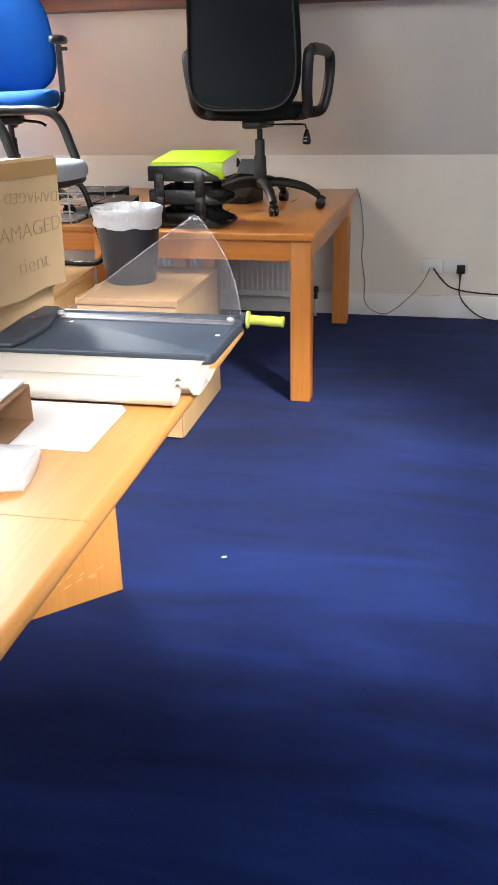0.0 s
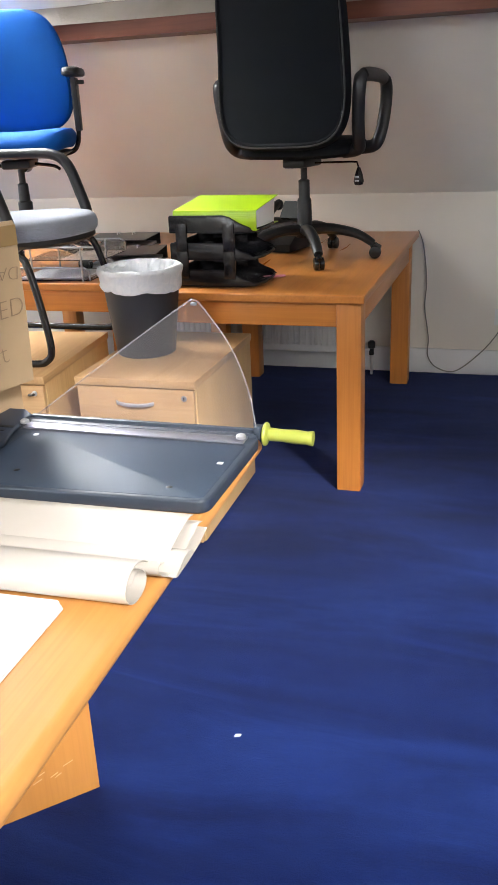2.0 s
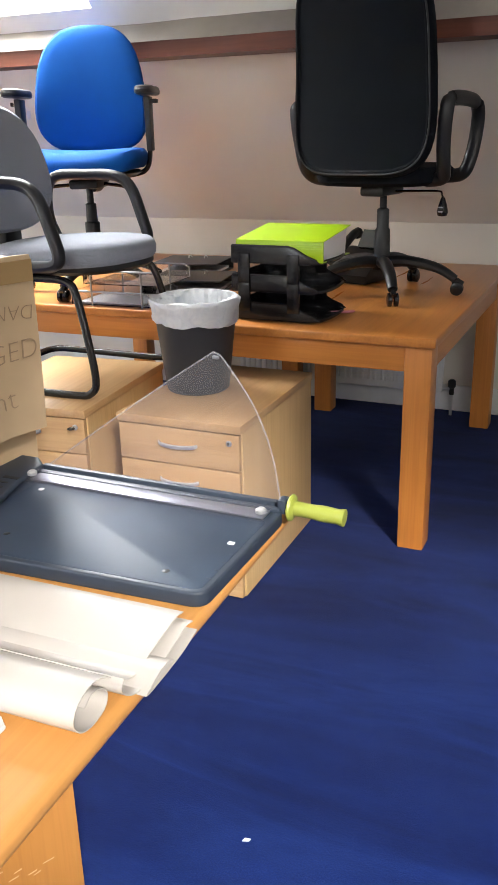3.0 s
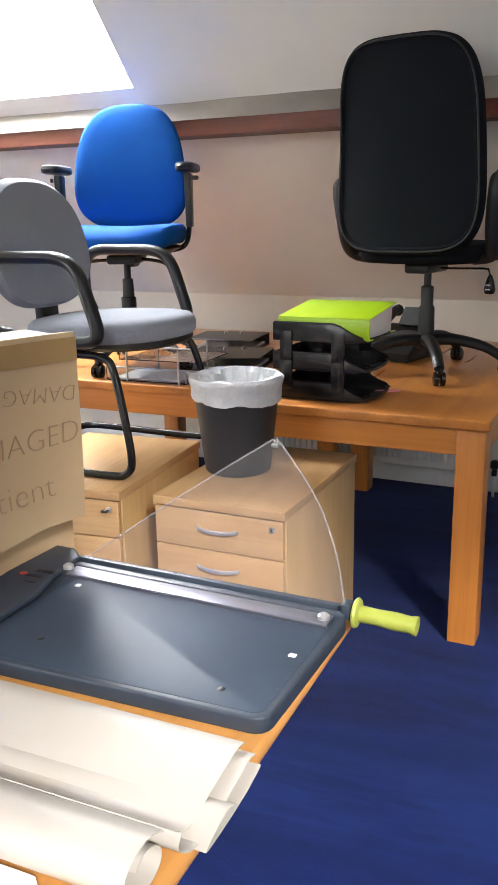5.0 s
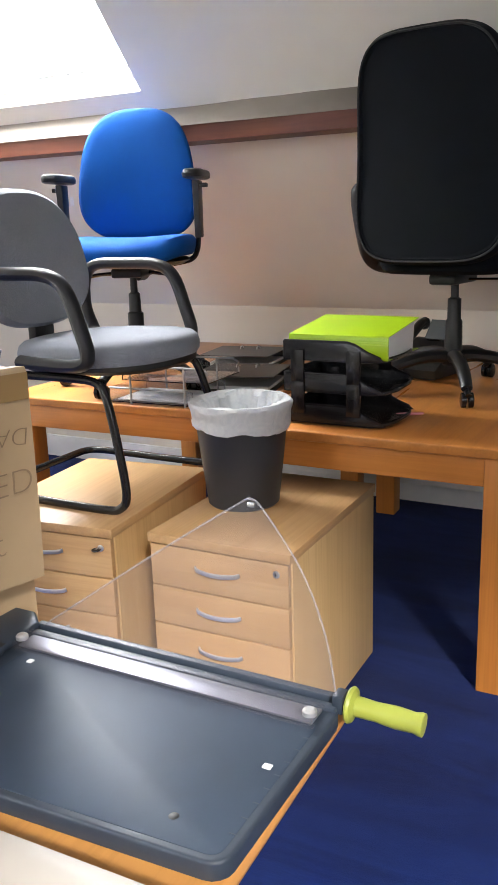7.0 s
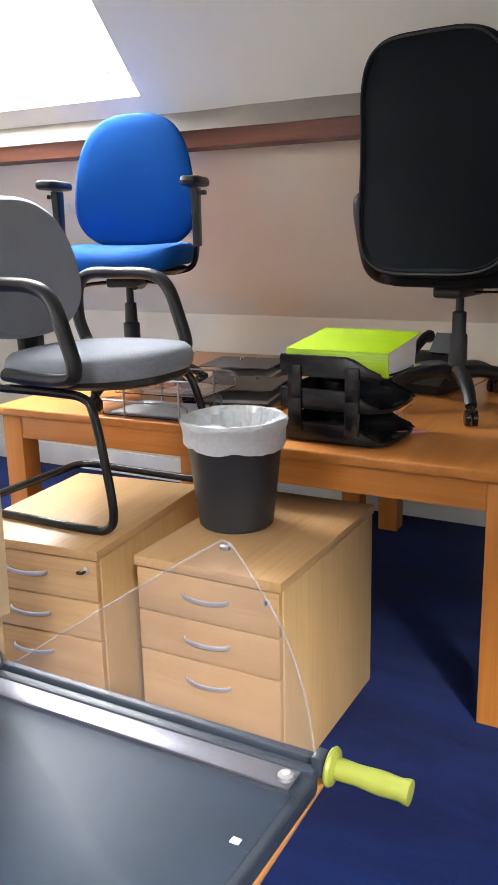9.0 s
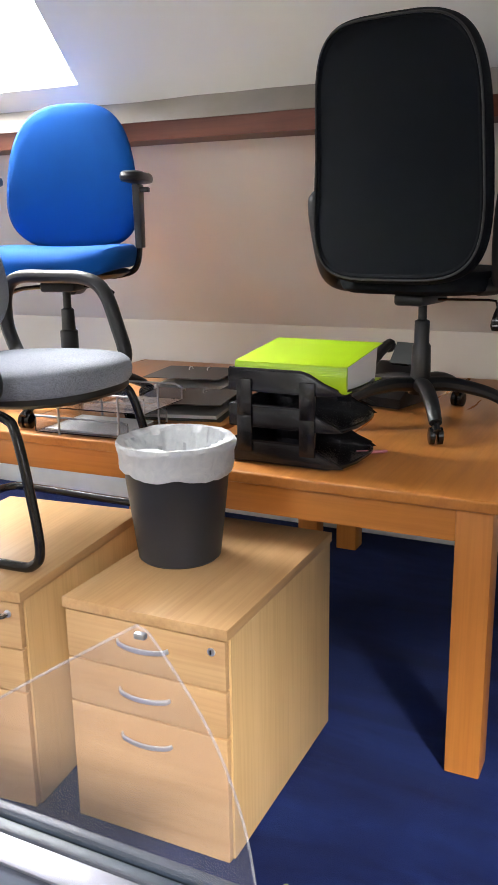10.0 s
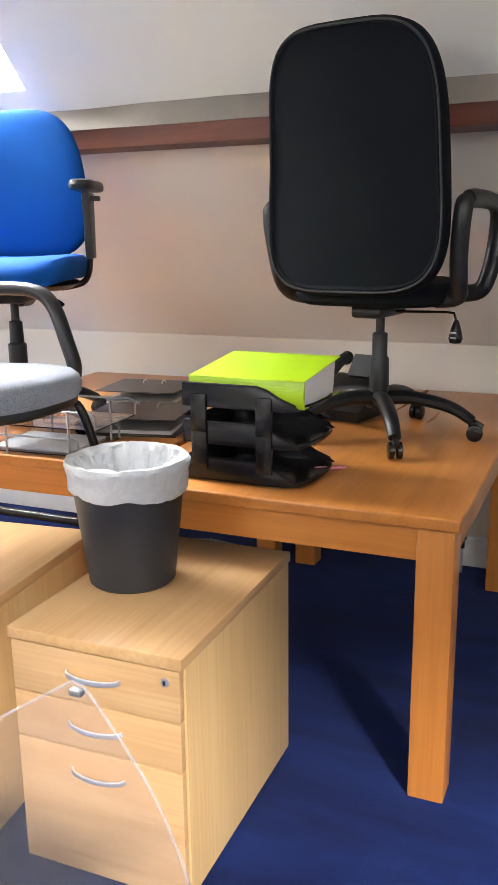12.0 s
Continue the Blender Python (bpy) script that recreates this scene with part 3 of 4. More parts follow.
def blue_chair(x, y, z, rz):
    t = thing("swivel_chair", x, y, z, rz, "royal blue fabric task chair standing on the table", "chair", "swivel chairs")
    star_base(t, 0.29, 0.115, -103)
    part("gas_column", lathe([(0.0, 0.12), (0.035, 0.12), (0.031, 0.20), (0.031, 0.285), (0.024, 0.29), (0.022, 0.36), (0.014, 0.365), (0.014, 0.44), (0.0, 0.44)], 24), M_BLACK, t)
    part("mechanism", box(-0.06, 0.06, -0.10, 0.10, 0.425, 0.462, 0.010), M_BLACK, t)
    part("lever", tube(spline([(-0.06, -0.02, 0.44), (-0.14, -0.04, 0.435), (-0.19, -0.05, 0.42)], 4), 0.007, 8), M_STEEL_BLACK, t)
    part("lever", tube(spline([(0.06, 0.02, 0.44), (0.14, 0.0, 0.43), (0.17, -0.01, 0.415)], 4), 0.007, 8), M_STEEL_BLACK, t)
    o = super_outline(0.50, 0.47, 3.2)
    part("seat_shell", pad(super_outline(0.46, 0.43, 3.2), [(0.14, -0.008), (0.03, -0.004), (0.0, 0.012), (0.02, 0.02)], lambda u, v, w: (u, v - 0.03, 0.474 + w)), M_BLACK, t)

    def seat(u, v, w):
        drop = 0.5 * max(0.0, -v - 0.10) ** 2 * 3
        return (u, v - 0.03, 0.533 + w - drop + 0.25 * u * u)
    rings = [(0.10, -0.045), (0.02, -0.043), (0.004, -0.026), (0.0, -0.005), (0.003, 0.014), (0.016, 0.030), (0.05, 0.038), (0.12, 0.040), (0.2, 0.038)]
    part("seat", pad(o, rings, seat), M_BLUE, t)

    def back(u, v, w):
        zz = v + 0.238
        return (u, 0.165 + 0.10 * zz - w - 0.40 * u * u - 0.03 * math.sin(max(zz, 0) * 5.5), 0.572 + zz)
    o = super_outline(0.535, 0.505, 2.9, top=0.74, bottom=1.0, n=64)
    rings = [(0.12, -0.05), (0.03, -0.045), (0.006, -0.028), (0.0, -0.006), (0.004, 0.012), (0.016, 0.024), (0.05, 0.032), (0.12, 0.034), (0.2, 0.033)]
    part("backrest", pad(o, rings, back), M_BLUE, t)
    part("back_upright", tube(spline([(0, 0.06, 0.445), (0, 0.20, 0.45), (0, 0.255, 0.53), (0, 0.262, 0.80)], 5), 0.026, 10, flat=1.6, ref=(0, 1, 0)), M_BLACK, t)
    part("care_label", box(-0.262, -0.248, 0.09, 0.092, 0.70, 0.735), M_PAPER, t, "small white fabric label")
    for s in (-1, 1):
        arm = part("arm_bracket", tube(spline([(s * 0.16, 0.02, 0.47), (s * 0.23, 0.02, 0.485), (s * 0.256, 0.02, 0.52), (s * 0.264, 0.02, 0.58)], 5), 0.010, 10), M_STEEL_BLACK, t)
        part("arm_sleeve", prism([(s * 0.253, -0.005, 0.565), (s * 0.253, 0.045, 0.565), (s * 0.253, 0.055, 0.775), (s * 0.253, -0.02, 0.775)], (s * 0.026, 0, 0), 0.006), M_BLACK_SOFT, arm)
        o2 = super_outline(0.085, 0.25, 3.0, n=32)
        part("arm_pad", pad(o2, [(0.02, -0.016), (0.004, -0.012), (0.0, 0.0), (0.006, 0.012), (0.02, 0.017)], lambda u, v, w, s=s: (s * 0.268 + u, v + 0.0, 0.795 + w)), M_BLACK_SOFT, arm)
        part("arm_button", box(s * 0.280 - 0.012, s * 0.280 + 0.022 * s + 0.006, -0.01, 0.02, 0.748, 0.764, 0.004), M_BLACK, arm)
    return t


blue_chair(-1.895, 4.52, 0.76, 20)


def visitor_chair(x, y, z, rz):
    """Sled-based armchair; local +x is its front."""
    t = thing("visitor_chair", x, y, z, rz, "speckled grey fabric armchair with black sled legs", "chair")
    R = 0.0125
    for s in (-1, 1):
        yy = s * 0.265
        pts = [(-0.27, s * 0.18, R), (-0.265, s * 0.235, R), (-0.22, yy, R), (-0.05, yy, R), (0.20, yy, R), (0.262, yy, R + 0.012), (0.285, yy, 0.07), (0.262, yy * 0.97, 0.20), (0.225, yy * 0.93, 0.335), (0.19, yy * 0.90, 0.372), (0.10, yy * 0.88, 0.380), (-0.16, yy * 0.88, 0.380)]
        part("sled_leg", tube(spline(pts, 6), R, 12), M_STEEL_BLACK, t)
    part("rear_tube", tube([(-0.27, -0.185, R), (-0.27, 0.185, R)], R, 12), M_STEEL_BLACK, t)
    o = super_outline(0.53, 0.49, 2.5)
    part("seat_pan", pad(o, [(0.14, -0.004), (0.022, 0.0), (0.010, 0.010), (0.010, 0.026), (0.03, 0.03)], lambda u, v, w: (u + 0.06, v, 0.388 + w)), M_BLACK, t)

    def seat(u, v, w):
        return (u + 0.06, v, 0.44 + w + 0.03 * u)
    rings = [(0.10, -0.034), (0.008, -0.033), (0.0, -0.022), (-0.002, 0.0), (0.004, 0.018), (0.018, 0.030), (0.05, 0.037), (0.13, 0.042), (0.2, 0.043)]
    part("seat", pad(o, rings, seat), M_GREY, t)

    def back(u, v, w):
        zz = v + 0.21
        return (-0.18 - 0.16 * zz + w + 0.40 * u * u, u * 1.14 - 0.03, 0.495 + zz)
    o = super_outline(0.47, 0.42, 2.5, top=0.84, bottom=1.0)
    rings = [(0.12, -0.035), (0.02, -0.032), (0.0, -0.012), (0.002, 0.010), (0.014, 0.026), (0.06, 0.034), (0.15, 0.036)]
    part("backrest", pad(o, rings, back), M_GREY, t)
    part("back_bar", box(-0.225, -0.19, -0.045, 0.045, 0.40, 0.56, 0.008), M_BLACK, t)
    for s in (-1, 1):
        ya = s * 0.268
        pts = [(px + 0.035, py, pz) for px, py, pz in [(-0.20, s * 0.235, 0.43), (-0.245, ya, 0.455), (-0.272, ya, 0.53), (-0.265, ya, 0.625), (-0.215, ya, 0.668), (-0.10, ya, 0.672), (0.03, ya, 0.668), (0.095, ya, 0.63), (0.135, ya, 0.53), (0.155, ya, 0.455), (0.125, ya, 0.425), (0.0, s * 0.25, 0.418), (-0.12, s * 0.235, 0.42)]]
        part("armrest", tube(spline(pts, 6), 0.024, 12, flat=0.8, ref=(0, 1, 0)), M_BLACK_SOFT, t)
    return t


visitor_chair(-1.58, 3.855, 0.585, 0)


# ---- waste bin with liner on the pedestal ----
bin_ob = thing("waste_bin", -1.062, 3.845, 0.585, 0, "charcoal plastic waste bin with a white liner", "bin")
part("bucket", lathe([(0.0, 0.0), (0.098, 0.0), (0.104, 0.006), (0.121, 0.15), (0.137, 0.292), (0.135, 0.292), (0.119, 0.15), (0.101, 0.012), (0.0, 0.012)], 48), M_BIN, bin_ob)
part("scuff", prism([(-0.014, -0.1160, 0.140), (-0.009, -0.1163, 0.142), (-0.008, -0.1175, 0.152), (-0.011, -0.1185, 0.162), (-0.014, -0.1175, 0.154)], (0, -0.0025, 0)), M_PAPER, bin_ob)


def liner_wobble(i, a):
    c, d = math.cos(a), math.sin(a)
    slow = noise.noise((1.6 * c, 1.6 * d, i * 0.6))
    fold = noise.noise((4.5 * c + i * 0.5, 4.5 * d, i * 0.9))
    fine = noise.noise((11 * c + i * 0.8, 11 * d - i * 0.6, i * 1.3))
    if i <= 2:
        return (0.002 + 0.002 * fold + 0.0015 * fine, 0.013 * slow + 0.005 * fold)
    if i < 8:
        return (0.003 * fold + 0.002 * fine, 0.005 * slow + 0.003 * fold)
    return (0.016 * fold + 0.009 * fine - 0.012, 0.014 * slow)


part("liner", lathe([(0.1345, 0.232), (0.138, 0.234), (0.1405, 0.246), (0.1405, 0.260), (0.1435, 0.274), (0.1475, 0.288), (0.1485, 0.299), (0.144, 0.307), (0.136, 0.305), (0.131, 0.292), (0.127, 0.265), (0.122, 0.23), (0.115, 0.19), (0.104, 0.14), (0.078, 0.09), (0.0, 0.075)], 160, liner_wobble), M_BAG, bin_ob, "crumpled white plastic bin liner")


# ---- letter trays, files and phone on the right-hand table ----
def letter_trays(x, y, z, rz):
    t = thing("letter_tray_stack", x, y, z, rz, "three-tier black plastic letter tray stack", "letter tray")
    w, d = 0.335, 0.275
    for i in range(3):
        z0 = 0.004 + i * 0.098
        tr = new("tray")
        tr.parent = t
        bm = bmesh.new()
        add_prism(bm, [(0, 0, z0), (w - 0.05, 0, z0), (w - 0.015, 0.03, z0), (w, d * 0.35, z0), (w, d * 0.65, z0), (w - 0.015, d - 0.03, z0), (w - 0.05, d, z0), (0, d, z0)], (0, 0, 0.004))
        part("tray_floor", bm, M_TRAY, tr)
        for yy in (0.0, d - 0.004):
            prof = [(0, yy, z0), (w - 0.06, yy, z0), (w - 0.005, yy, z0 + 0.006), (w - 0.02, yy, z0 + 0.016), (w - 0.06, yy, z0 + 0.03), (w - 0.10, yy, z0 + 0.052), (w - 0.125, yy, z0 + 0.058), (0, yy, z0 + 0.058)]
            part("tray_side", prism(prof, (0, 0.004, 0), 0.001), M_TRAY, tr)
            rim = [(w - 0.02, yy + 0.002, z0 + 0.016), (w - 0.06, yy + 0.002, z0 + 0.031), (w - 0.10, yy + 0.002, z0 + 0.053), (w - 0.125, yy + 0.002, z0 + 0.06), (0.0, yy + 0.002, z0 + 0.06)]
            part("rim", tube(rim, 0.004, 6), M_TRAY, tr)
        part("tray_back", box(-0.004, 0.0, 0.0, d, z0, z0 + 0.06, 0.001), M_TRAY, tr)
        lip = [(w - 0.045, 0.004, z0 + 0.006), (w - 0.01, 0.035, z0 + 0.010), (w + 0.006, d * 0.35, z0 + 0.012), (w + 0.006, d * 0.65, z0 + 0.012), (w - 0.01, d - 0.035, z0 + 0.010), (w - 0.045, d - 0.004, z0 + 0.006)]
        part("lip", tube(spline(lip, 4), 0.006, 6), M_TRAY, tr)
        if i < 2:
            for px in (0.045, w - 0.105):
                for py in (-0.006, d - 0.006):
                    part("post", box(px - 0.022, px + 0.022, py, py + 0.012, z0 + 0.03, z0 + 0.132, 0.002), M_TRAY, tr)
    return t


letter_trays(-1.06, 4.132, 0.76, -1)

fb = thing("ring_binder", -1.050, 4.142, 0.9685, -2, "lime green lever arch file lying in the top tray", "ring binder")
BL, BD = 0.325, 0.275
spine = [(0, 0.006 - 0.006 * math.sin(math.pi * i / 6), 0.068 * i / 6) for i in range(7)]
part("spine", prism(spine + [(0, 0.010, 0.068), (0, 0.010, 0.0)], (BL, 0, 0)), M_GREEN, fb)
for i in range(3):
    part("crease", tube([(0.004, 0.0002 + 0.0012 * i, 0.046 + 0.007 * i), (BL - 0.004, 0.0002 + 0.0012 * i, 0.046 + 0.007 * i)], 0.0011, 6), M_GREEN, fb)
part("cover", prism([(0, 0.004, 0.068), (0, 0.004, 0.0705), (0, BD, 0.1005), (0, BD, 0.098)], (BL, 0, 0), 0.0006), M_GREEN, fb)
part("cover", box(0, BL, 0.010, BD - 0.004, 0.0, 0.0025, 0.0006), M_GREEN, fb)
part("page_block", prism([(0.008, 0.014, 0.003), (0.008, 0.014, 0.066), (0.008, BD - 0.02, 0.095), (0.008, BD - 0.035, 0.003)], (BL - 0.016, 0, 0), 0.001), M_PAPER, fb, "thick block of white paper")

ph = thing("desk_phone", -1.01, 5.00, 0.76, -14, "black desk telephone with a tilted display", "telephone")
part("base", prism([(0, 0, 0), (0, 0, 0.035), (0, 0.16, 0.135), (0, 0.20, 0.135), (0, 0.20, 0)], (0.20, 0, 0), 0.006), M_BLACK, ph)
part("display", prism([(0.08, 0.12, 0.142), (0.08, 0.175, 0.212), (0.08, 0.19, 0.202), (0.08, 0.145, 0.130)], (0.11, 0, 0), 0.003), M_SCREEN, ph)
part("handset", tube(spline([(0.035, 0.0, 0.075), (0.035, 0.02, 0.100), (0.035, 0.09, 0.150), (0.035, 0.17, 0.192), (0.035, 0.20, 0.190)], 5), [0.026] * 3 + [0.019] * 15 + [0.026] * 3, 10), M_BLACK, ph)
cord = [Vector((0.03 + 0.006 * math.cos(i * 1.3), -0.01 - 0.02 * math.sin(i * 0.05), 0.055 - i * 0.0005 + 0.006 * math.sin(i * 1.3))) for i in range(70)]
part("curly_cord", tube([c + Vector((0.0012 * i, -0.0005 * i, 0)) for i, c in enumerate(cord)], 0.0025, 5), M_BLACK, ph)

pen = thing("pen", -0.71, 4.36, 0.765, 30, "pink plastic pen lying behind the trays", "pen")
part("barrel", tube([(-0.06, 0, 0), (0.02, 0, 0), (0.03, 0, 0)], [0.005, 0.005, 0.002], 8), M_PINK, pen)


def box_file(x, y, z, rz, label):
    t = thing("lever_arch_file", x, y, z, rz, label, "file", "dark files")
    part("cover", box(0, 0.32, 0, 0.285, 0, 0.003), M_FILE, t)
    part("cover", box(0, 0.32, 0, 0.285, 0.055, 0.058), M_FILE, t)
    part("spine", box(0, 0.32, 0.285, 0.288, 0, 0.058), M_FILE, t)
    part("page_block", box(0.02, 0.30, 0.02, 0.28, 0.005, 0.016), M_PAPER, t)
    for cx in (0.12, 0.20):
        part("clip", tube(spline([(cx, 0.20, 0.057), (cx, 0.205, 0.067), (cx + 0.004, 0.22, 0.069), (cx + 0.004, 0.235, 0.057)], 4), 0.0025, 6), M_CHROME, t)
    return t


box_file(-1.62, 4.47, 0.76, 12, "dark marbled lever arch file lying flat")
box_file(-1.86, 4.92, 0.76, 8, "dark marbled lever arch file near the wall")


def clear_tray(x, y, z, rz):
    t = thing("clear_letter_tray", x, y, z, rz, "clear acrylic two-tier letter tray", "letter tray")
    w, d = 0.34, 0.25
    for z0, sx in ((0.004, 0.0), (0.085, 0.06)):
        part("tray_floor", box(sx, sx + w, 0, d, z0, z0 + 0.003), M_ACRYLIC, t)
        for yy in (0, d - 0.003):
            part("tray_side", box(sx, sx + w, yy, yy + 0.003, z0 + 0.003, z0 + 0.05), M_ACRYLIC, t)
            part("rim", tube([(sx, yy + 0.0015, z0 + 0.052), (sx + w - 0.02, yy + 0.0015, z0 + 0.052), (sx + w, yy + 0.0015, z0 + 0.04), (sx + w, yy + 0.0015, z0 + 0.003)], 0.0035, 6), M_ALU, t)
        part("tray_back", box(sx - 0.003, sx, 0, d, z0, z0 + 0.05), M_ACRYLIC, t)
    for px, py in ((0.09, 0.0), (0.31, 0.0), (0.09, d), (0.31, d)):
        part("post", tube([(px, py, 0), (px, py, 0.14)], 0.004, 8), M_ALU, t)
    part("paper", box(0.02, 0.30, 0.02, 0.23, 0.008, 0.013), M_PAPER, t)
    return t


clear_tray(-1.79, 4.185, 0.76, 3)


# ---- paper trimmer on the desk ----
tr = thing("paper_trimmer", -0.31, 2.385, 0.70, 0, "dark grey guillotine paper trimmer with clear guard", "paper trimmer")
W, D = 0.60, 0.365


def rounded(x0, x1, y0, y1, r, z):
    out = []
    for cx, cy, a0 in ((x1 - r, y1 - r, 0), (x0 + r, y1 - r, 90), (x0 + r, y0 + r, 180), (x1 - r, y0 + r, 270)):
        for i in range(5):
            a = radians(a0 + 22.5 * i)
            out.append((cx + r * math.cos(a), cy + r * math.sin(a), z))
    return out




def skewed(pts):
    """The base narrows a little towards its free corner."""
    return [(x, y + 0.030 * (x + W) / W * (1 - y / D), z) for x, y, z in pts]


part("base", prism(skewed(rounded(-W, 0.0, 0.0, D, 0.026, 0.002)), (0, 0, 0.0265), 0.0045, 3), M_TRIM, tr)
part("bed", prism(skewed(rounded(-W + 0.085, -0.012, 0.012, D - 0.06, 0.016, 0.0275)), (0, 0, 0.0016), 0.0007), M_TRIM_BED, tr, "smooth dark cutting bed with the skylight's blue reflection in its colour")
shape = [(-W - 0.005, 0.0, 0.0), (-W + 0.07, 0.0, 0.0), (-W + 0.085, 0.05, 0), (-W + 0.085, 0.20, 0), (-W + 0.06, 0.28, 0), (-W + 0.055, D, 0), (-W + 0.02, D + 0.03, 0), (-W - 0.025, D + 0.03, 0), (-W - 0.03, D * 0.7, 0)]
ledge = part("side_ledge", prism([Vector(p) + Vector((0, 0, 0.0278)) for p in shape], (0, 0, 0.0147), 0.006, 3), M_TRIM, tr, "raised grey plastic side guide")
part("logo_dot", lathe([(0.0, 0.0), (0.008, 0.0), (0.007, 0.001), (0.0, 0.001)], 14, centre=(-W + 0.008, 0.255, 0.0428)), M_RED, ledge)
for i, (a, b, hgt) in enumerate(((0.022, 0.06, 0.011), (0.0, 0.052, 0.006), (0.03, 0.056, 0.006))):
    yy = 0.272 - 0.022 * i
    part("print_line", box(-W + a, -W + b, yy, yy + hgt, 0.0428, 0.0433), M_BLACK, ledge)
part("cutting_edge", box(-W + 0.05, -0.004, D - 0.022, D - 0.006, 0.0222, 0.034, 0.002), M_TRIM, tr)
part("clamp_rail", box(-W + 0.065, -0.02, D - 0.062, D - 0.026, 0.030, 0.034, 0.001), M_ALU, tr, "shiny aluminium clamp bar")
clear_bar = part("clamp_guard", prism([(-W + 0.06, D - 0.07, 0.024), (-W + 0.06, D - 0.07, 0.040), (-W + 0.06, D - 0.03, 0.046), (-W + 0.06, D - 0.024, 0.040), (-W + 0.06, D - 0.03, 0.042), (-W + 0.06, D - 0.066, 0.037)], (W - 0.075, 0, 0)), M_GUARD, tr, "", False)
for px in (-W + 0.068, -0.026):
    part("guard_screw", lathe([(0.0, 0.0), (0.010, 0.0), (0.010, 0.006), (0.006, 0.009), (0.0, 0.009)], 14, centre=(px, D - 0.055, 0.041)), M_CHROME, tr)
# safety guard: a clear upright sail rising to a blunt tip
sail = spline([(-W + 0.075, 0, 0.046), (-0.30, 0, 0.205), (-0.150, 0, 0.306), (-0.128, 0, 0.316), (-0.108, 0, 0.300), (-0.054, 0, 0.222), (-0.021, 0, 0.135), (-0.006, 0, 0.046)], 5)
g = part("safety_guard", prism([(p.x, D - 0.012, p.z) for p in sail], (0, 0.003, 0)), M_GUARD, tr, "clear acrylic triangular finger guard", False)
# thin pale tube added as the bright highlight along the edge
part("guard_edge", tube([(p.x, D - 0.0105, p.z) for p in sail], 0.0016, 6), M_EDGE_GLINT, tr, "pale rim drawn along the guard edge as its highlight")
g.visible_shadow = False
part("guard_clip", box(-0.134, -0.122, D - 0.014, D - 0.007, 0.305, 0.311, 0.001), M_ALU, tr)
part("blade_arm", box(-W + 0.05, -0.002, D + 0.000, D + 0.012, 0.020, 0.040, 0.002), M_TRIM, tr)
part("pivot_block", box(-0.012, 0.004, D - 0.014, D + 0.012, 0.022, 0.050, 0.003), M_TRIM, tr)
hm = lathe([(0.0, 0.0), (0.024, 0.0), (0.026, 0.003), (0.024, 0.007), (0.0145, 0.011), (0.0135, 0.04), (0.0155, 0.068), (0.0140, 0.094), (0.0160, 0.101), (0.0160, 0.106), (0.0, 0.108)], 24)
bmesh.ops.rotate(hm, verts=hm.verts, cent=(0, 0, 0), matrix=Matrix.Rotation(radians(92), 3, "Y"))
bmesh.ops.translate(hm, verts=hm.verts, vec=(0.006, D + 0.006, 0.030))
part("handle", hm, M_LIME, tr, "lime green moulded plastic handle")
part("paper_stop", box(-0.040, -0.028, 0.195, 0.205, 0.0288, 0.0308, 0.001), M_PAPER, tr)
part("paper_stop", box(-W + 0.11, -W + 0.12, 0.27, 0.28, 0.0288, 0.0308, 0.0008), M_PAPER, tr)
for px, py in ((-0.42, 0.06), (-0.09, 0.045)):
    part("dimple", lathe([(0.0, 0.0), (0.007, 0.0), (0.005, 0.001), (0.0, 0.001)], 14, centre=(px, py + 0.03, 0.0288)), M_BLACK, tr)
for i in range(1, 9):
    part("scale_mark", box(-0.020, -0.012, 0.05 + 0.028 * i, 0.0515 + 0.028 * i, 0.0288, 0.0294), M_TRIM, tr)


# ---- carton with a hanging flap ----
cb = thing("cardboard_box", -1.111, 2.225, 0.70, -18, "opened brown cardboard carton with a hanging taped flap", "box")
HB = 0.47
HT = HB - 0.012
part("box_side", box(-0.006, 0.0, 0.18, 0.62, 0.0, HT), M_CARD, cb)
part("box_side", box(-0.116, -0.11, 0.18, 0.62, 0.0, HT), M_CARD, cb)
part("box_side", box(-0.11, -0.006, 0.18, 0.186, 0.0, HT), M_CARD, cb)
part("box_side", box(-0.11, -0.006, 0.614, 0.62, 0.0, HT), M_CARD, cb)
part("box_bottom", box(-0.11, -0.006, 0.186, 0.614, 0.0, 0.006), M_CARD, cb)
part("box_top", box(-0.11, -0.006, 0.186, 0.614, HT - 0.006, HT), M_CARD, cb)
fx = [(-0.004, HB - 0.010), (0.04, HB - 0.002), (0.076, HB + 0.002), (0.082, HB - 0.008), (0.083, 0.30), (0.080, 0.20), (0.076, 0.105)]
bm = bmesh.new()
rows = [[bm.verts.new((x + 0.004 * noise.noise((yy * 5, z * 5, 0)), yy, z + (0.012 if yy > 0.45 else -0.006) * (z < 0.2))) for yy in (0.24, 0.33, 0.42, 0.51, 0.60)] for x, z in fx]
for a, b in zip(rows, rows[1:]):
    for i in range(4):
        bm.faces.new((a[i], a[i + 1], b[i + 1], b[i]))
bmesh.ops.recalc_face_normals(bm, faces=bm.faces)
bmesh.ops.solidify(bm, geom=list(bm.faces), thickness=0.004)
flap = part("flap", bm, M_CARD, cb)
part("tape", box(0.0865, 0.0875, 0.242, 0.598, HB - 0.048, HB - 0.006), M_TAPE, flap, "shiny brown packing tape strip")
face = Matrix(((0, 0, 1, 0.0895), (1, 0, 0, 0), (0, 1, 0, 0), (0, 0, 0, 1)))
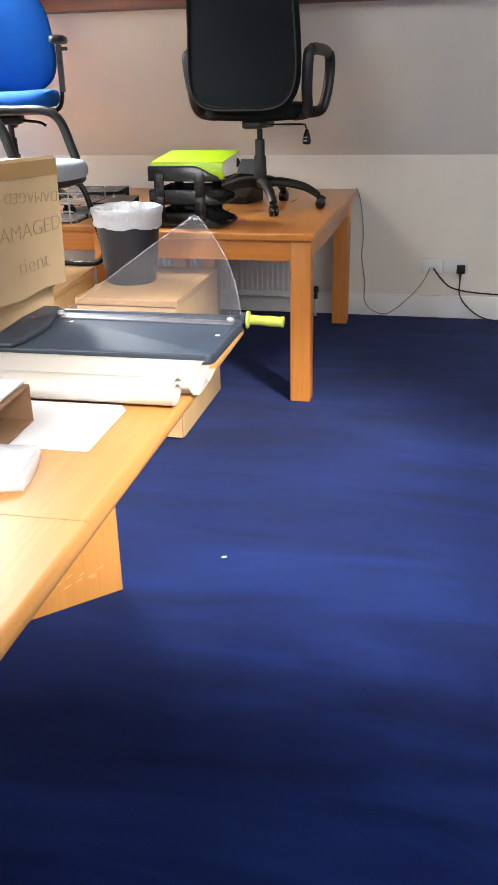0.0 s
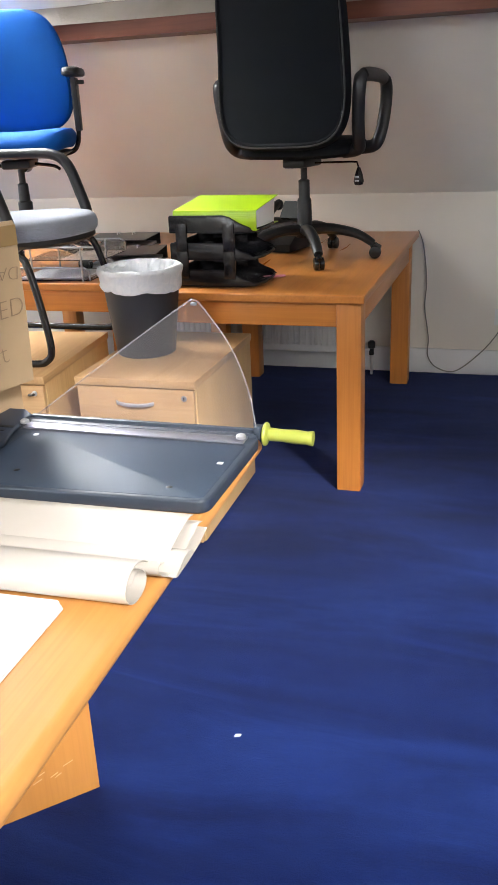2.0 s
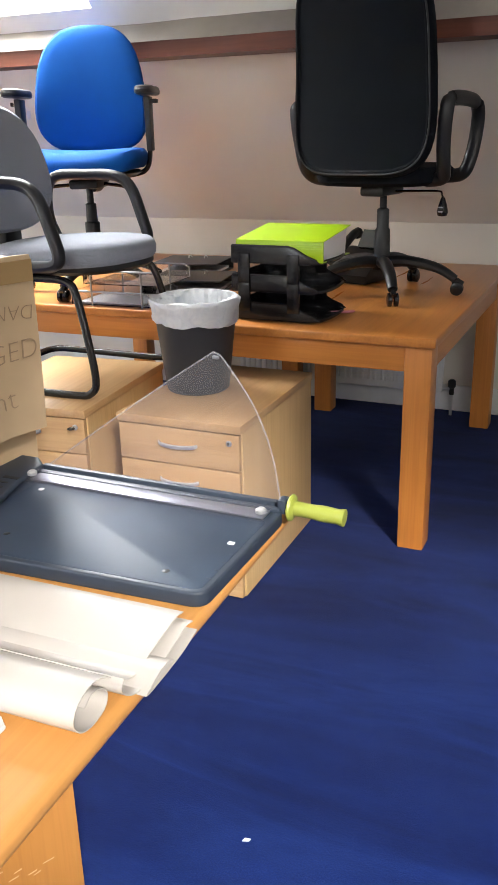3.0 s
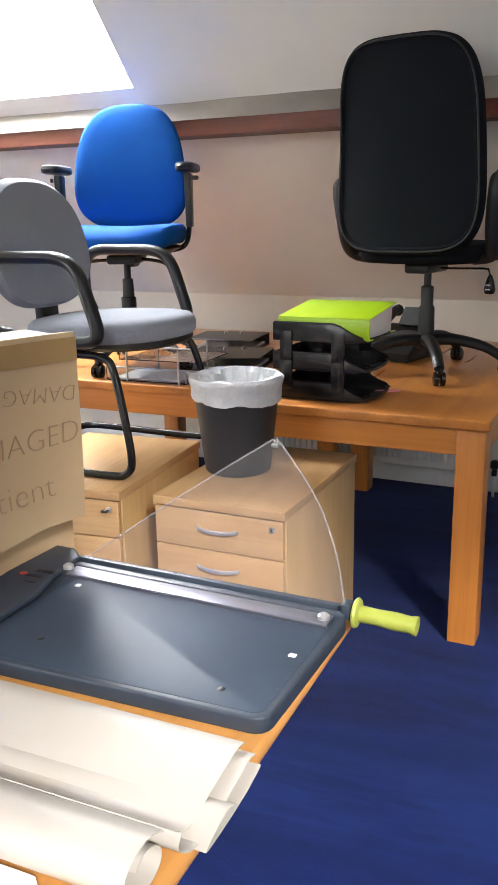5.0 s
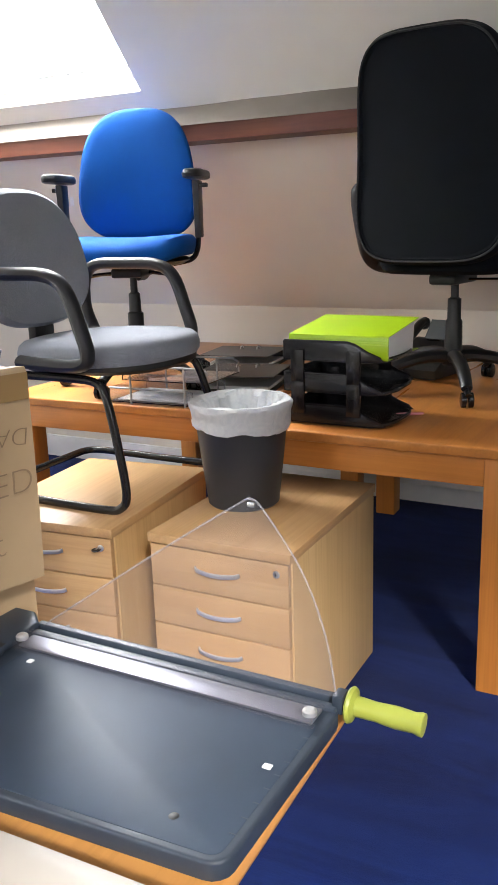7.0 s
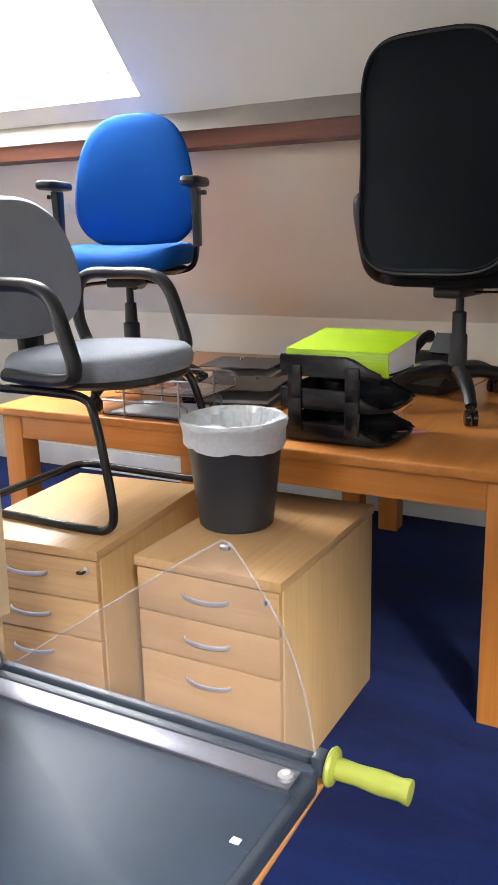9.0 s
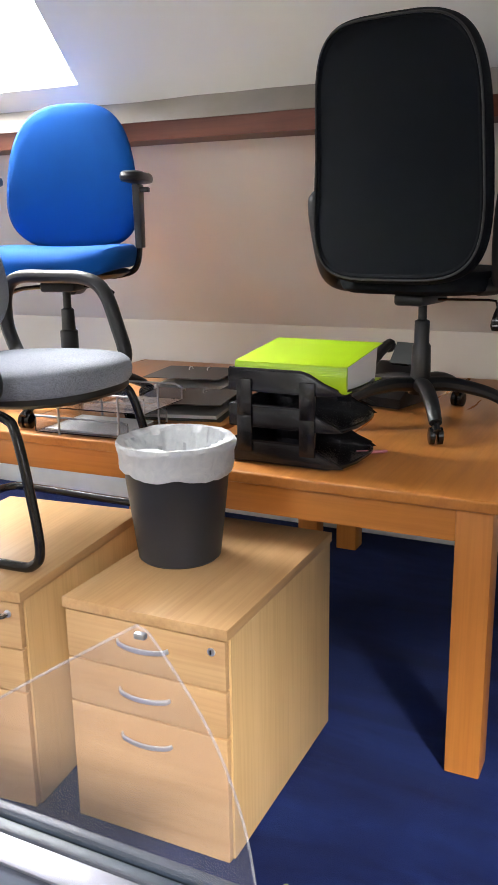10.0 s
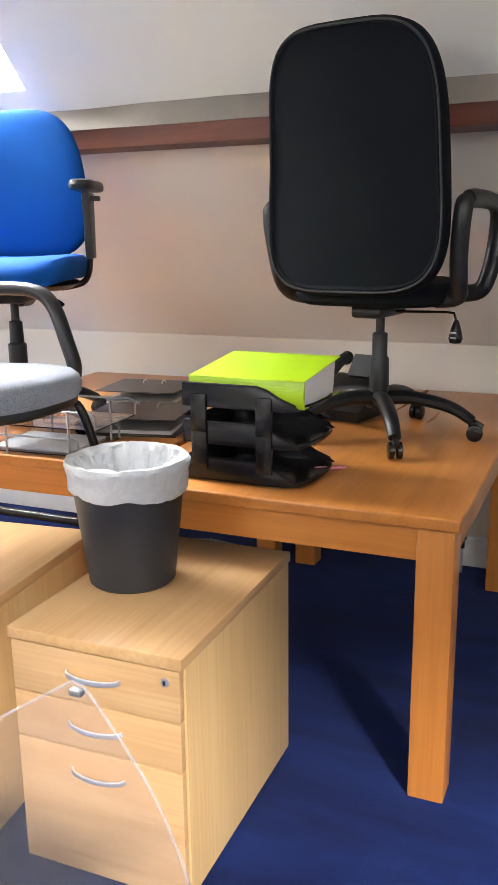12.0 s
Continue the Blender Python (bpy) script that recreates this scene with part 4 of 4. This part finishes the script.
words("writing", "DAMAGED", 0.042, M_INK, flap, Matrix.Translation((0, 0.49, 0.385)) @ face @ Matrix.Rotation(radians(176), 4, "Z"), 0.1, -0.0011)
words("writing", "DAMAGED", 0.058, M_INK, flap, Matrix.Translation((0, 0.45, 0.268)) @ face @ Matrix.Rotation(radians(3), 4, "Z"), 0.1, -0.0014)
words("writing", "tient", 0.066, M_INK, flap, Matrix.Translation((0, 0.47, 0.175)) @ face @ Matrix.Rotation(radians(4), 4, "Z"), 0.0, -0.0016)


# ---- tracing paper, sheets and packets on the desk ----
tp = thing("tracing_paper", -0.268, 2.0, 0.70, 1.5, "curled stack of cream tracing paper sheets", "paper")
prof = [(0.362, 0.030), (0.34, 0.034), (0.31, 0.030), (0.27, 0.022), (0.235, 0.014), (0.21, 0.016), (0.185, 0.032), (0.160, 0.052), (0.130, 0.062), (0.100, 0.054), (0.086, 0.034), (0.096, 0.014), (0.120, 0.005), (0.150, 0.010), (0.160, 0.026), (0.150, 0.042), (0.128, 0.050), (0.110, 0.040)]
prof = [(p.x, p.y) for p in spline([(a, b, 0) for a, b in prof], 4)]
xs = [-0.78 + 0.0787 * i for i in range(10)] + [-0.045]
part("sheet", sheet(xs, prof, 0.0014, 0.02), M_TRACE, tp)
prof2 = [(0.356, 0.022), (0.335, 0.026), (0.31, 0.020), (0.27, 0.012), (0.23, 0.005), (0.19, 0.010), (0.165, 0.030), (0.172, 0.045)]
prof2 = [(p.x, p.y) for p in spline([(a, b, 0) for a, b in prof2], 4)]
part("sheet", sheet([x + 0.018 for x in xs], prof2, 0.0012, 0.02), M_TRACE, tp)
prof3 = [(0.345, 0.016), (0.33, 0.012), (0.30, 0.006), (0.25, 0.002), (0.20, 0.002), (0.235, 0.016), (0.26, 0.017), (0.275, 0.011)]
prof3 = [(p.x, p.y) for p in spline([(a, b, 0) for a, b in prof3], 4)]
part("sheet", sheet([x + 0.03 for x in xs], prof3, 0.0012, 0.02), M_TRACE, tp)

ws = thing("paper_stack", -0.56, 1.965, 0.70, 2, "low stack of white paper with rounded corners", "paper")
for i in range(4):
    part("sheet", prism(rounded(-0.17 - 0.002 * i, 0.15 - 0.003 * i, -0.115, 0.115 + 0.002 * i, 0.007, 0.001 + 0.002 * i), (0, 0, 0.0014)), M_PAPER, ws)

sc = thing("small_carton", -0.565, 1.83, 0.709, 4, "small torn brown carton lying open", "box")
for b in ((-0.20, 0, 0.0, 0.14, 0.0, 0.004), (-0.20, 0, 0.0, 0.14, 0.076, 0.080), (-0.20, 0, 0.136, 0.14, 0.004, 0.076), (-0.204, -0.20, 0.0, 0.14, 0, 0.08)):
    part("carton_side", box(*b), M_CARD_IN, sc)
part("top_sheet", prism(rounded(-0.21, -0.012, -0.004, 0.15, 0.01, 0.082), (0, 0, 0.004)), M_PAPER, sc, "folded white paper on top")

pk = thing("wrapped_packet", -0.62, 1.70, 0.70, 14, "white paper packet in clear plastic film", "packet")
part("paper_block", box(-0.17, 0.15, -0.065, 0.06, 0.002, 0.024, 0.006), M_PAPER, pk)
bm = box(-0.18, 0.165, -0.075, 0.068, 0.0, 0.032, 0.010, 3)
bmesh.ops.subdivide_edges(bm, edges=bm.edges, cuts=3)
for v in bm.verts:
    if v.co.z > 0.004:
        v.co.z += 0.016 * noise.noise(v.co * 26)
f = part("film", bm, M_FILM, pk, "crinkled clear plastic film")
f.visible_shadow = False


# ---- radiator, sockets and cables at the knee wall ----
rad = thing("radiator", -1.72, 5.58, 0.12, 0, "white ribbed panel radiator under the tables", "radiator")
part("panel", box(0, 1.13, 0.008, 0.04, 0, 0.48, 0.006), M_RAD, rad)
for i in range(34):
    part("rib", box(0.018 + i * 0.0325, 0.034 + i * 0.0325, 0.0, 0.012, 0.035, 0.445, 0.004, 1), M_RAD, rad)
part("top_grille", box(0, 1.13, 0.0, 0.10, 0.481, 0.489, 0.002), M_RAD, rad)
part("bracket", box(0.2, 0.23, 0.04, 0.12, 0.1, 0.4), M_RAD, rad)
part("bracket", box(0.9, 0.93, 0.04, 0.12, 0.1, 0.4), M_RAD, rad)
va = part("valve", lathe([(0.0, 0.0), (0.013, 0.0), (0.013, 0.035), (0.02, 0.04), (0.02, 0.07), (0.012, 0.078), (0.0, 0.078)], 16, centre=(1.175, 0.03, -0.01)), M_BLACK, rad)
part("valve_tail", tube([(1.13, 0.03, 0.02), (1.18, 0.03, 0.02)], 0.01, 10), M_CHROME, va)
part("pipe", tube([(1.175, 0.03, 0.0), (1.175, 0.03, -0.12)], 0.0075, 10), M_CHROME, rad)


def wall_socket(x, z, w, label):
    t = thing("wall_socket", x, KNEE_Y - 0.011, z, 0, label, "socket")
    part("plate", box(0, w, 0, 0.011, 0, 0.086, 0.003), M_SOCKET, t)
    return t


s1 = wall_socket(0.087, 0.272, 0.120, "white double data outlet on the knee wall")
for i in range(2):
    part("data_port", box(0.040 + 0.022 * i, 0.056 + 0.022 * i, -0.003, 0.001, 0.022, 0.040, 0.001), M_CHROME, s1)
s2 = wall_socket(0.214, 0.272, 0.146, "white double mains socket on the knee wall")
for i in range(2):
    part("switch", box(0.045 + 0.04 * i, 0.058 + 0.04 * i, -0.004, 0.001, 0.052, 0.072, 0.001), M_SOCKET, s2)
pl = thing("mains_plug", 0.318, KNEE_Y - 0.040, 0.275, 0, "black mains plug in the wall socket", "plug")
part("plug_body", box(-0.025, 0.025, 0.0, 0.029, 0.0, 0.052, 0.006), M_BLACK, pl)
part("cord_grip", tube([(0, 0.014, 0.002), (0, 0.012, -0.045)], [0.008, 0.004], 8), M_BLACK, pl)


def cable(pts, r, material, label):
    t = tagged(part("cable", tube(spline(pts, 8), r, 6), material), label, "cable", "wall cables")
    return t


Y = KNEE_Y
cable([(-0.32, Y - 0.01, 0.765), (-0.29, Y - 0.015, 0.68), (-0.27, Y - 0.012, 0.50), (-0.275, Y - 0.012, 0.36), (-0.25, Y - 0.022, 0.20), (-0.25, Y - 0.026, 0.10), (-0.20, Y - 0.03, 0.035), (-0.10, Y - 0.03, 0.02), (0.02, Y - 0.03, 0.12), (0.10, Y - 0.02, 0.22), (0.136, Y - 0.014, 0.30)], 0.003, M_CABLE, "thin grey cable drooping along the knee wall")
cable([(0.158, Y - 0.014, 0.30), (0.20, Y - 0.025, 0.25), (0.27, Y - 0.025, 0.19), (0.40, Y - 0.03, 0.165), (0.60, Y - 0.03, 0.155), (0.9, Y - 0.03, 0.14), (1.2, Y - 0.05, 0.06), (1.5, Y - 0.1, 0.006)], 0.0045, M_BLACK, "black cable running along the knee wall")
cable([(0.318, Y - 0.028, 0.235), (0.322, Y - 0.03, 0.15), (0.37, Y - 0.035, 0.08), (0.46, Y - 0.045, 0.02), (0.58, Y - 0.07, 0.006), (0.9, Y - 0.15, 0.006)], 0.004, M_BLACK, "black mains lead falling to the carpet")
for i in range(3):
    pts = [(-1.62 + 0.17 * math.cos(a * 0.9 + i) + 0.02 * i, 5.40 + 0.09 * math.sin(a * 0.9 + i), 0.008 + 0.012 * (a % 3) + 0.01 * i) for a in range(9)]
    cable(pts, 0.004, M_CABLE, "loose grey cable coiled on the carpet")

sp = tagged(part("paper_scrap", prism([(-0.375, 2.652, 0.0035), (-0.362, 2.656, 0.0035), (-0.360, 2.664, 0.0035), (-0.373, 2.662, 0.0035)], (0, 0, 0.002)), M_PAPER), "tiny white paper scrap on the carpet", "paper")
